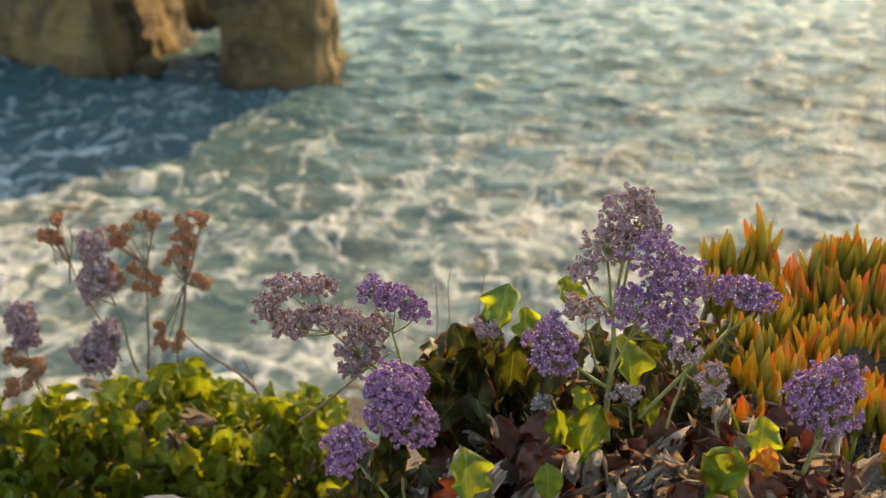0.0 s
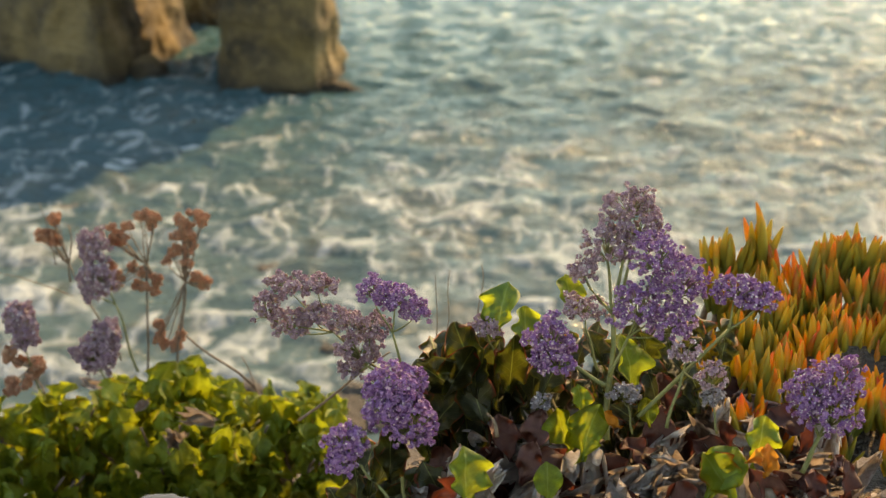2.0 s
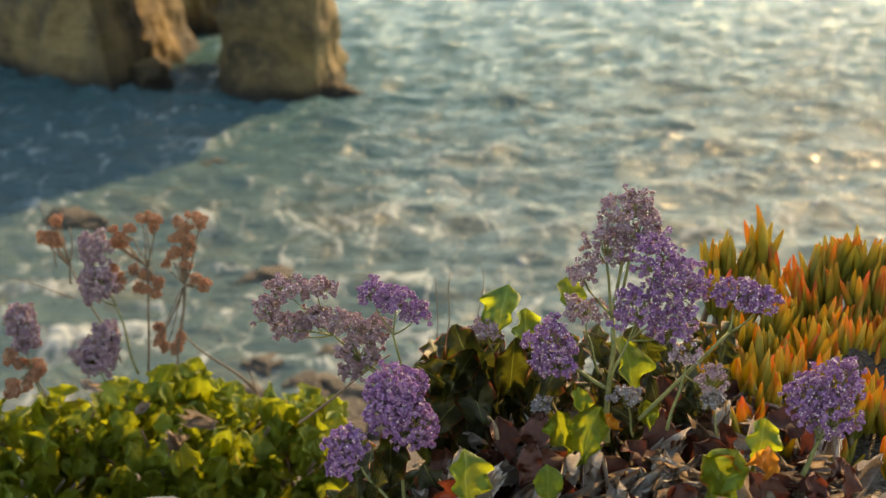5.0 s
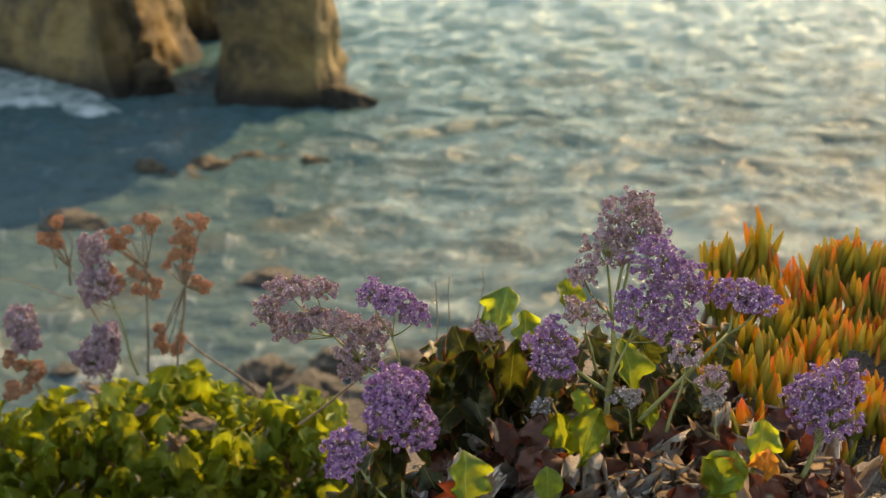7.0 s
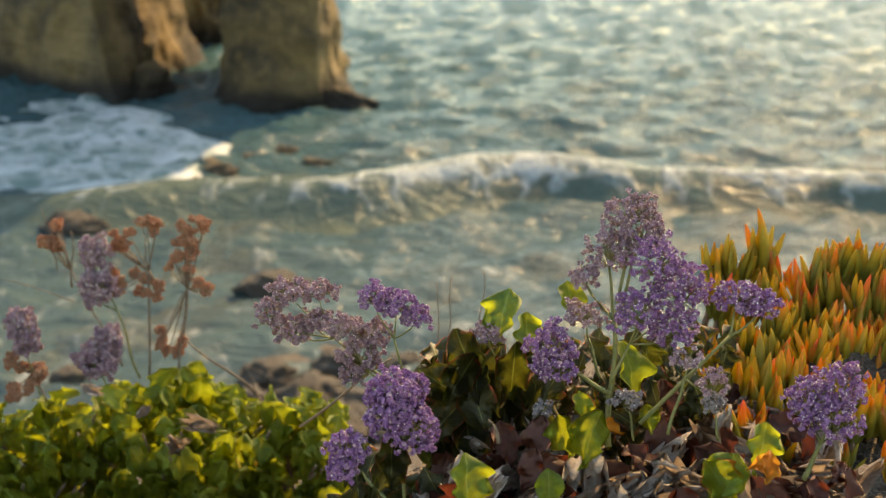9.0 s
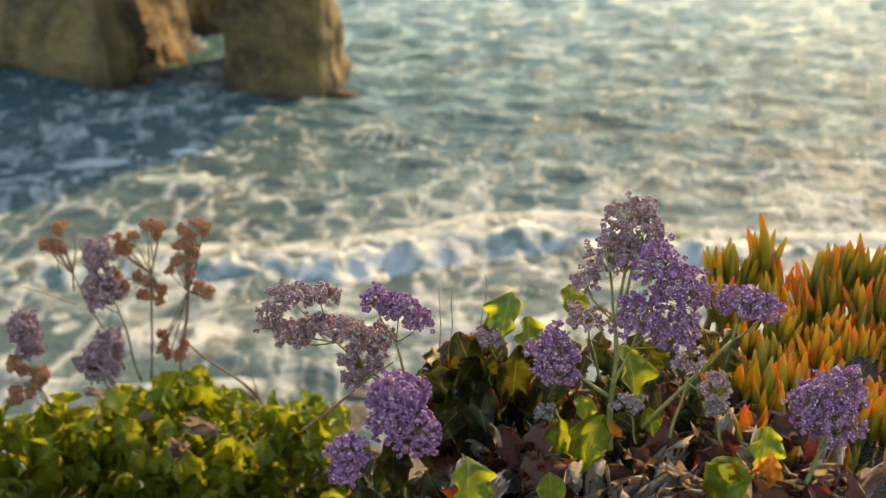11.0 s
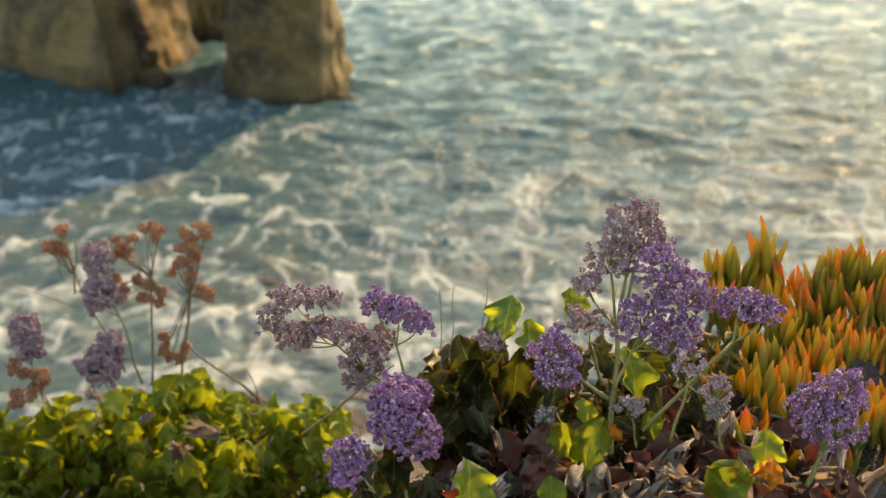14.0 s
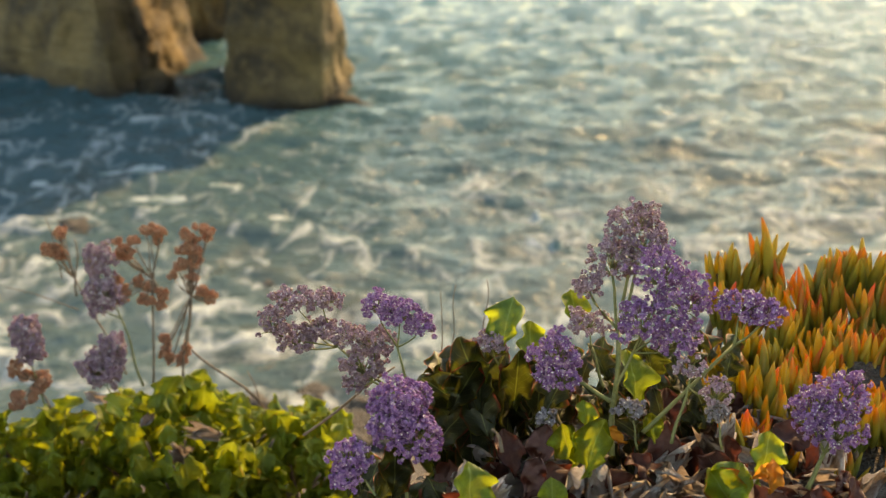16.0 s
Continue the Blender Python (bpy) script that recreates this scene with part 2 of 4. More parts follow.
def rough_noise(X, Y, Z, scale, octaves=4):
    return np.array([noise.fractal(Vector((x, y, z)) * scale, 1.0, 2.0, octaves) for x, y, z in zip(np.ravel(X), np.ravel(Y), np.ravel(Z))]).reshape(np.shape(X))


# ---------------------------------------------------------------- ground, sea
def ramp(x, xs, ys):
    return np.interp(x, xs, ys)


def build_ground():
    """Cliff top, drop, shore and sea bed in one sheet."""
    xs = spread(-1500, -14, 14, 1500, 0.35, 1.25)
    ys = spread(-2500, 0.4, 8, 4600, 0.22, 1.06)

    def height(X, Y):
        edge = 0.4 * np.sin(X * 0.9) + 0.2 * np.sin(X * 2.3 + 1)
        Ye = Y - edge * np.clip((Y - 4.2) / 3, 0, 1)
        z = ramp(Ye, (-2500, -20, 0, 1.2, 2.2, 2.6, 3.1, 4.2, 5.0, 6.5, 11, 17, 20, 22.5, 36, 64, 4600),
                 (25, 7.4, 7.0, 7.02, 6.97, 6.92, 6.5, 5.95, 5.0, 3.0, 1.3, 0.6, 0.2, -0.12, -0.9, -3, -40))
        z -= 0.32 * np.clip((-0.05 - X) / 0.3, 0, 1) * np.clip(1 - np.abs(Y - 2.4) / 0.8, 0, 1)
        z -= 0.55 * np.clip((-X - 3.2) / 2, 0, 1) * np.clip((Y - 12) / 5, 0, 1) * np.clip((40 - Y) / 10, 0, 1)
        z += (0.15 * np.clip(X / 0.15, 0, 1) + 0.18 * np.clip((X - 0.38) / 0.25, 0, 1)) * np.clip((Y - 2.4) / 0.35, 0, 1) * np.clip((3.5 - Y) / 0.5, 0, 1) * np.clip((2.6 - X) / 1.2, 0, 1)
        n = rough_noise(X, Y, np.zeros_like(X), 0.6)
        return z + n * np.interp(Y, (2.5, 6, 15, 22, 60), (0.03, 0.4, 0.3, 0.12, 0.1)) * (Y < 60)
    ob = new("ground", grid_mesh("ground", xs, ys, height, EARTH))
    tagged(ob, "brown cliff edge falling to a rocky shore", "ground", kind="structure")


def wave_field(seed, lengths, heading, tilt):
    rng = np.random.RandomState(seed)
    comps = []
    for L in lengths:
        for _ in range(3):
            ang = radians(heading) + rng.normal(0, 0.55)
            comps.append((2 * np.pi / (L * rng.uniform(0.8, 1.25)), ang, rng.uniform(0, 6.28), L * tilt * rng.uniform(0.6, 1.2)))

    def h(X, Y):
        z = np.zeros_like(X)
        wx = 0.6 * np.sin(X * 0.21 + seed) + 0.5 * np.sin(Y * 0.27 + seed * 2)
        for k, a, p, amp in comps:
            s = np.sin(k * ((X + wx) * np.cos(a) + (Y + wx) * np.sin(a)) + p)
            z += amp * (1.0 - 1.6 * np.abs(s) ** 1.3 + 0.3)
        return z * np.interp(Y, (22, 42, 58), (1.25, 1.2, 1.3))
    return h


def build_sea():
    far = grid_mesh("sea", spread(-4000, -120, 120, 4000, 12, 1.3), spread(68, 70, 120, 4600, 3, 1.15), lambda X, Y: -0.25 + 0.10 * np.sin(Y * 0.7 + np.sin(X * 0.2)), WATER_FAR)
    tagged(new("sea", far), "open green-grey sea", "sea", kind="structure")
    for name, seed, heading, mat, label in (("swell", 3, 66, WATER_A, "foam-laced green surf washing over the cove"),
                                            ("swell", 8, 104, WATER_B, "choppy cross swell with drifting foam")):
        xs = spread(-100, -15, 18, 110, 0.14, 1.10)
        ys = spread(14, 18, 50, 105, 0.16, 1.035)
        f = wave_field(seed, (6.5, 2.6, 1.3, 0.7), heading, 0.0118)
        ob = new(name, grid_mesh(name, xs, ys, f, mat))
        tagged(ob, label, "sea water", "surf in the cove")
        SWELLS.append(ob)


def foam_material():
    n = Nodes("sea_foam")
    c = n.coords()
    warp = n.t.nodes.new("ShaderNodeTexNoise")
    n.put(warp.inputs["Vector"], c), n.put(warp.inputs["Scale"], 0.8), n.put(warp.inputs["Detail"], 3)
    wv = n.t.nodes.new("ShaderNodeVectorMath")
    wv.operation = "MULTIPLY_ADD"
    n.put(wv.inputs[0], warp.outputs["Color"]), n.put(wv.inputs[1], (1.6, 1.6, 0.4)), n.put(wv.inputs[2], c)
    cell = n.t.nodes.new("ShaderNodeTexVoronoi")
    cell.feature = "DISTANCE_TO_EDGE"
    n.put(cell.inputs["Vector"], wv.outputs[0]), n.put(cell.inputs["Scale"], 1.3)
    fine = n.noise(wv.outputs[0], 4.0, 5, 0.65)
    broad = n.noise(wv.outputs[0], 0.7, 5, 0.6)
    hole = n.math("ADD", n.math("MULTIPLY", n.step(cell.outputs[0], 0.06, 0.36), 0.45), n.math("MULTIPLY", fine, 0.9))
    hole = n.math("ADD", hole, n.math("MULTIPLY", broad, 1.3))
    hole = n.step(hole, 0.85, 1.5)
    white = n.mix(fine, (0.44, 0.50, 0.52), (0.70, 0.72, 0.71))
    col = n.mix(n.math("MULTIPLY", hole, 0.85), white, (0.07, 0.15, 0.13))
    return n.shader(col, 0.5, n.bump(fine, 0.9, 0.08), IOR=1.33)


FOAM = foam_material()


def crest(X):
    """How far the wave leads or lags along its length, and how high it stands there."""
    lag = 0.9 * np.sin(X * 0.33 + 0.4) + 0.4 * np.sin(X * 0.9) - 0.10 * np.clip(-X - 4, 0, 9)
    tall = (1.0 + 0.14 * np.sin(X * 0.5 + 1)) * np.clip((X + 12) / 5, 0, 1) * np.clip((40 - X) / 14, 0, 1)
    return lag, tall


def wave_profile(X, S):
    lag, tall = crest(X)
    d = S - lag
    return tall * np.where(d < 0, np.exp(-(d / 1.15) ** 2), np.exp(-(d / 2.4) ** 2))


def build_wave():
    """One wave that runs in from the open water and breaks on the shore: a body with a foaming crest."""
    wave = new("breaking_wave")
    tagged(wave, "low green wave with a thin foaming crest rolling ashore", "wave")
    xs, ys = spread(-14, -13.5, 16, 40, 0.13, 1.08), np.linspace(-3.6, 7.5, 80)

    def body(X, S):
        n = rough_noise(X, S, X * 0, 0.9)
        return wave_profile(X, S) + 0.07 * n - 0.30
    ob = new("wave_body", grid_mesh("wave_body", xs, ys, body, WATER_WAVE))
    ob.parent = wave
    ys2 = np.linspace(-2.2, 2.2, 60)

    def froth(X, S):
        n = rough_noise(X * 1.0, S * 0.8, X * 0 + 7, 2.4, 5)
        lag, tall = crest(X)
        return wave_profile(X, S) - 0.55 + 0.20 * n + 0.09 * np.exp(-((S - lag + 0.1) / 0.45) ** 2)
    fo = new("foam_crest", grid_mesh("foam_crest", xs, ys2, froth, FOAM))
    fo.parent = wave
    tagged(fo, "torn white foam along the crest")
    return wave, fo


def foam_raft(name, rx, ry, high, seed, label, grain=0.55):
    """A ragged field of foam floating on the water, lumpy and torn at its edges."""
    def h(X, Y):
        n = rough_noise(X + seed * 9, Y, X * 0 + seed, grain, 5)
        m = rough_noise(X + seed * 9, Y, X * 0 + seed, 2.2, 3)
        big = rough_noise(X + seed * 4, Y, X * 0 + seed, 0.22, 3)
        return high * (0.9 * n + 0.35 * m + 0.25) - 0.5 * np.clip((X / rx) ** 2 + (Y / ry) ** 2 + 0.9 * n + 0.9 * big - 0.3, 0, 2)
    me = grid_mesh(name, np.linspace(-rx * 1.3, rx * 1.3, 90), np.linspace(-ry * 1.3, ry * 1.3, 90), h, FOAM)
    return tagged(new(name, me), label, "sea foam", "foam on the cove")


def splash_ridge(long, seed, label):
    """A narrow wandering ridge where backwash meets the next wave, with torn, pointed tops."""
    def h(X, Y):
        n = rough_noise(X * 1.3 + seed * 9, Y, X * 0 + seed, 1.6, 5)
        m = rough_noise(X * 1.2 + seed * 5, Y, X * 0 + seed, 5.0, 4)
        mid = 0.30 * np.sin(Y * 1.3 + seed) + 0.12 * np.sin(Y * 3.7)
        return (0.34 + 0.22 * n + 0.16 * m) * np.exp(-((X - mid) / 0.30) ** 2) * np.clip(1 - (Y / long) ** 2, 0, 1) - 0.30 + 0.05 * m
    me = grid_mesh("backwash_ridge", np.linspace(-1.2, 1.2, 60), np.linspace(-long, long, 150), h, FOAM)
    return tagged(new("backwash_ridge", me), label, "sea foam", "foam on the cove")


SWELLS = []
build_ground()
build_sea()
WAVE, CREST = build_wave()
RAFT_SHADE = foam_raft("foam_raft", 5.6, 8.0, 0.16, 1, "broad bluish white foam field beside the stacks")
RAFT_SHORE = foam_raft("foam_raft", 4.2, 1.9, 0.12, 2, "thick white wash of foam over the shore boulders")
RAFT_MID = foam_raft("foam_raft", 4.5, 4.0, 0.09, 3, "swirling torn foam in the middle of the cove")
JET_EARLY = splash_ridge(2.8, 4, "narrow splashing ridge of backwash foam")
JET_LATE = splash_ridge(3.2, 5, "narrow splashing ridge of backwash foam")


def stack_mesh(name, size, lean, taper, cuts, seed, material, rough=0.16):
    """A wave-cut rock: a boulder body that narrows upward, cut by facets, with ledges and pits."""
    bm = bmesh.new()
    bmesh.ops.create_icosphere(bm, subdivisions=6 if size[0] > 1.5 else 4, radius=1)
    rng = random.Random(seed)
    faces = [(Vector(c[:3]).normalized(), c[3], c[4] if len(c) > 4 else 9) for c in cuts]
    faces += [(Vector((rng.uniform(-1, 1), rng.uniform(-1, 1), rng.uniform(-0.1, 0.7))).normalized(), rng.uniform(0.68, 0.92), 9) for _ in range(10)]
    for v in bm.verts:
        p = v.co.copy()
        for nrm, d, stop in faces:
            over = p.dot(nrm) - d - nrm.z * max(0, p.z - stop)
            if over > 0:
                p -= nrm * over * 0.95
        k = p + Vector((seed * 3.1, seed, 0))
        p *= 1 + rough * noise.fractal(k * 1.9, 0.9, 2.1, 6) + rough * 0.45 * noise.fractal(Vector((k.x * 2.4, k.y * 2.4, k.z * 9)), 1, 2, 4)
        w = 1 - taper * min(max(p.z, 0), 0.3)
        v.co = Vector((p.x * size[0] * w + p.z * lean[0], p.y * size[1] * w + p.z * lean[1], p.z * size[2]))
    return mesh_of(name, bm, material)


def block_mesh(name, foot, head, high, flare, seed, material, bulge=0.0, rough=0.35):
    """A wave-cut rock block: the plan at its foot drawn in to the plan at its head, ledged and pitted."""
    def around(poly, count):
        pts = [Vector(p) for p in poly]
        ring = []
        for a, b in zip(pts, pts[1:] + pts[:1]):
            ring += [a.lerp(b, k / count) for k in range(count)]
        return ring
    low, top = around(foot, 26), around(head, 26)
    mid = sum(low, Vector((0, 0))) / len(low)
    bm = bmesh.new()
    rings = []
    levels = [-0.8 + (high + 0.8) * (k / 70) ** 1.25 for k in range(71)]
    for z in levels:
        # bulge widens the block above the view, added to throw a wider shadow
        t = (max(z, 0) / high) ** flare - bulge * min(max((z - 3.5) / 5, 0), 1)
        row = []
        for a, b in zip(low, top):
            p = a.lerp(b, t)
            k = Vector((p.x + seed * 17, p.y, z))
            out = (p - mid).normalized()
            d = rough * 0.9 * noise.fractal(k * 0.55, 0.9, 2.1, 5) + rough * 0.5 * noise.fractal(Vector((k.x * 0.5, k.y * 0.5, z * 2.6)), 1, 2, 4)
            d += rough * 0.5 * abs(noise.fractal(k * 1.7, 1, 2.1, 4))
            row.append(bm.verts.new((p.x + out.x * d, p.y + out.y * d, z + 0.3 * rough * noise.noise(k))))
        rings.append(row)
    n = len(low)
    for a, b in zip(rings, rings[1:]):
        for k in range(n):
            bm.faces.new((a[k], a[(k + 1) % n], b[(k + 1) % n], b[k]))
    bm.faces.new(rings[-1])
    bmesh.ops.recalc_face_normals(bm, faces=bm.faces[:])
    return mesh_of(name, bm, material)


def build_rocks():
    # Unseen tops and the second stack's hidden back are shaped to shade the cove.
    stacks = (
        (((-24.91, 65.14), (-15.90, 54.80), (-10.44, 49.05), (-9.87, 53.17), (-9.29, 58.92), (-11.50, 66.10), (-22.99, 71.85)), ((-23.95, 66.10), (-17.24, 57.48), (-14.18, 53.26), (-13.60, 56.04), (-13.22, 60.35), (-14.37, 65.14), (-22.03, 69.93)), 24, 0.66, 1, 0, "massive ochre sandstone sea stack with a sunlit flank"),
        (((-7.19, 48.47), (-5.36, 47.52), (-3.64, 47.71), (-3.16, 48.57), (-3.2, 51.73), (-5.0, 59), (-8.1, 58.5)), ((-6.61, 49.43), (-5.56, 48.86), (-4.89, 49.05), (-4.69, 49.82), (-4.79, 51.73), (-5.5, 58), (-7.6, 57.5)), 24, 0.44, 2, 1.35, "brown sandstone sea stack with a flared foot"),
        (((-12.9, 64), (-11.0, 63.4), (-9.2, 64.2), (-9.0, 67), (-11, 69), (-13, 68)), ((-12.5, 65), (-11.0, 64.6), (-9.6, 65.2), (-9.4, 67), (-11, 68), (-12.6, 67.5)), 14, 0.8, 3, 0, "shaded rock pier behind the sea stacks"),
    )
    for foot, head, high, flare, seed, bulge, label in stacks:
        tagged(new("sea_stack", block_mesh("sea_stack", foot, head, high, flare, seed, STACK, bulge)), label, "sea stack", "sea stacks of the cove")
    low = (
        ("rock_ledge", (-9.8, 51.2, -0.00), (0.9, 1.6, 0.8), (0, 0), 0.3, (), 31, STACK, "low sunlit ledge at the foot of the stack"),
        ("rock_ledge", (-3.1, 48.2, -0.00), (0.9, 0.6, 0.5), (-0.3, 0), 0.3, (), 32, STACK, "low sunlit ledge at the foot of the stack"),
    )
    stones = (
        ("boulder", (-2.06, 21.74, -0.05), (0.6, 0.5, 0.30), (0, 0), 0, (), 6, BOULDER, "grey-brown shore boulder wetted by foam"),
        ("boulder", (-2.79, 22.62, -0.05), (0.5, 0.45, 0.27), (0, 0), 0, (), 7, BOULDER, "grey-brown shore boulder wetted by foam"),
        ("boulder", (-1.64, 23.02, -0.00), (0.5, 0.4, 0.26), (0, 0), 0, (), 8, BOULDER, "grey-brown shore boulder wetted by foam"),
        ("boulder", (-3.20, 27.66, 0.00), (0.7, 0.45, 0.24), (0, 0), 0, (), 9, BOULDER, "dark boulder in the shallows"),
        ("boulder", (-7.95, 32.25, 0.00), (0.7, 0.5, 0.30), (0, 0), 0, (), 10, BOULDER, "dark boulder in the shallows"),
    )
    for name, base, size, lean, taper, cuts, seed, mat, label in low + stones:
        ob = new(name, stack_mesh(name, size, lean, taper, cuts, seed, mat, 0.25))
        ob.location = base
        tagged(ob, label, "rock", name + " of the cove")
    rng = random.Random(14)
    slabs = [stack_mesh("reef_rock", (0.62, 0.5, 0.24), (0, 0), 0, (), 90 + k, REEF, 0.7) for k in range(4)]
    for k in range(15):
        t = (k + 0.5) / 15
        ob = new("reef_rock", slabs[k % 4])
        ob.matrix_basis = pose(-7.3 + 3.8 * t + rng.uniform(-0.5, 0.5), 38.2 + 2.4 * t + rng.uniform(-1.8, 1.8), rng.uniform(-0.30, -0.16), rng.uniform(-12, 12), rng.uniform(-12, 12), rng.uniform(0, 360)) @ Matrix.Scale(rng.uniform(0.4, 1.0), 4)
        tagged(ob, "low wet brown reef rock awash in surf", "rock", "reef rocks of the cove")
    rng = random.Random(3)
    shapes = [stack_mesh("boulder", (0.4, 0.33, 0.24), (0, 0), 0, (), 50 + k, BOULDER) for k in range(5)]
    for k in range(34):
        ob = new("boulder", shapes[k % 5])
        x, y = rng.uniform(-6, 1.5), rng.uniform(19.0, 23.6)
        ob.matrix_basis = pose(x, y, np.interp(y, (19, 22.5, 24), (0.32, -0.1, -0.2)), rng.uniform(-15, 15), rng.uniform(-15, 15), rng.uniform(0, 360)) @ Matrix.Scale(rng.uniform(0.4, 1.3), 4)
        tagged(ob, "rounded grey-brown cobble on the wet shore", "rock", "shore cobbles")


build_rocks()


# ---------------------------------------------------------------- leaves
def leaf_mesh(name, material, length, width, wave, cup, droop, seed, nu=9, nv=10, crumple=0.3):
    rng = random.Random(seed)
    bm = bmesh.new()
    uvs = {}
    ph, fq = rng.uniform(0, 6), rng.uniform(6, 9)
    rows = []
    for j in range(nv):
        t = 1 - (1 - j / (nv - 1)) ** 1.7
        if t > 0.62:
            w = width / 2 * max(0.16, max(0, 1 - ((t - 0.62) / 0.385) ** 2.5) ** 0.5)
        else:
            q = min(1, max(0, (t - 0.08) / 0.54))
            w = width / 2 * (0.13 + 0.87 * q * q * (3 - 2 * q))
        w *= 1 + 0.05 * math.sin(t * 15 + ph)
        row = []
        for i in range(nu):
            s = 2 * i / (nu - 1) - 1
            edge = s * s
            z = cup * edge * w - droop * t * t * length + wave * edge * math.sin(fq * t * 2.2 + ph + (2.1 if s > 0 else 0)) * width * 0.5
            z += wave * crumple * width * noise.fractal(Vector((s * 1.5 + seed, t * 3, 0)), 1, 2, 3)
            y = length * (t - 0.05 * edge * t)
            v = bm.verts.new((s * w * (1 - 0.15 * cup * edge), y, z))
            uvs[v] = ((s + 1) / 2, t)
            row.append(v)
        rows.append(row)
    layer = bm.loops.layers.uv.new("UVMap")
    for a, b in zip(rows, rows[1:]):
        for i in range(nu - 1):
            f = bm.faces.new((a[i], a[i + 1], b[i + 1], b[i]))
            for lp in f.loops:
                lp[layer].uv = uvs[lp.vert]
    bmesh.ops.solidify(bm, geom=bm.faces[:], thickness=0.0012)
    return mesh_of(name, bm, material)


def finger_mesh(name, length, radius, curve, seed):
    """A three-edged fleshy leaf, curved and pointed."""
    bm = bmesh.new()
    layer = bm.loops.layers.uv.new("UVMap")
    n, sides = 9, 6
    rings, tv = [], {}
    for j in range(n):
        t = (0, 0.15, 0.32, 0.5, 0.68, 0.82, 0.92, 0.98, 1.0)[j]
        r = radius * (0.85 + 0.28 * math.sin(math.pi * t)) * max(0, 1 - t ** 2.6) ** 0.62 + 0.0005
        row = []
        for k in range(sides):
            a = k * math.tau / sides
            q = r * (1.12 if k % 2 == 0 else 0.72)
            v = bm.verts.new((q * math.cos(a), q * math.sin(a) + curve * length * t * t, length * t))
            tv[v] = (k / sides, t)
            row.append(v)
        rings.append(row)
    for a, b in zip(rings, rings[1:]):
        for k in range(sides):
            f = bm.faces.new((a[k], a[(k + 1) % sides], b[(k + 1) % sides], b[k]))
            for lp in f.loops:
                lp[layer].uv = tv[lp.vert]
    bm.faces.new(rings[-1])
    return mesh_of(name, bm, FLESH)


def turn_to(direction, normal):
    """A rotation whose Y runs along direction and whose Z is nearest to normal."""
    y = Vector(direction).normalized()
    x = y.cross(Vector(normal)).normalized()
    z = x.cross(y)
    return Matrix((x, y, z)).transposed().to_4x4()


def place_leaf(parent, me, base, direction, normal, scale, name="leaf", label=""):
    ob = new(name, me)
    ob.parent = parent
    ob.matrix_local = Matrix.Translation(Vector(base) - parent.location) @ turn_to(direction, normal) @ Matrix.Scale(scale, 4)
    return tagged(ob, label)


BUSH_LEAVES = [leaf_mesh("leaf", LEAF_BUSH, 0.10, 0.088, 0.34, 0.5, 0.25 + 0.1 * (k % 3), 20 + k) for k in range(7)]
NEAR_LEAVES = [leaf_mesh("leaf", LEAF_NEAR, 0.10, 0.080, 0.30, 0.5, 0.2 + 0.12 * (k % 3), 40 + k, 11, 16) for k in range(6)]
SHADED_LEAVES = [leaf_mesh("leaf", LEAF_SHADED, 0.10, 0.078, 0.5, 0.7, 0.3 + 0.15 * (k % 3), 140 + k, 11, 16) for k in range(6)]
RED_LEAVES = [leaf_mesh("leaf", LEAF_RED, 0.09, 0.06, 0.45, 0.6, 0.4, 60 + k, 11, 14, 0.5) for k in range(4)]
DRY_LEAVES = [leaf_mesh("dry_leaf", LEAF_DRY, 0.08, 0.06, 0.95, 1.4, 0.6, 80 + k, 13, 15, 0.8) for k in range(6)]
FINGERS = [finger_mesh("leaf", 0.086, 0.0075, c, k) for k, c in enumerate((-0.10, 0.02, 0.10, 0.20, 0.28))]


def empty(name, at, label, category, group=""):
    ob = new(name)
    ob.location = at
    ob.empty_display_size = 0.05
    return tagged(ob, label, category, group)


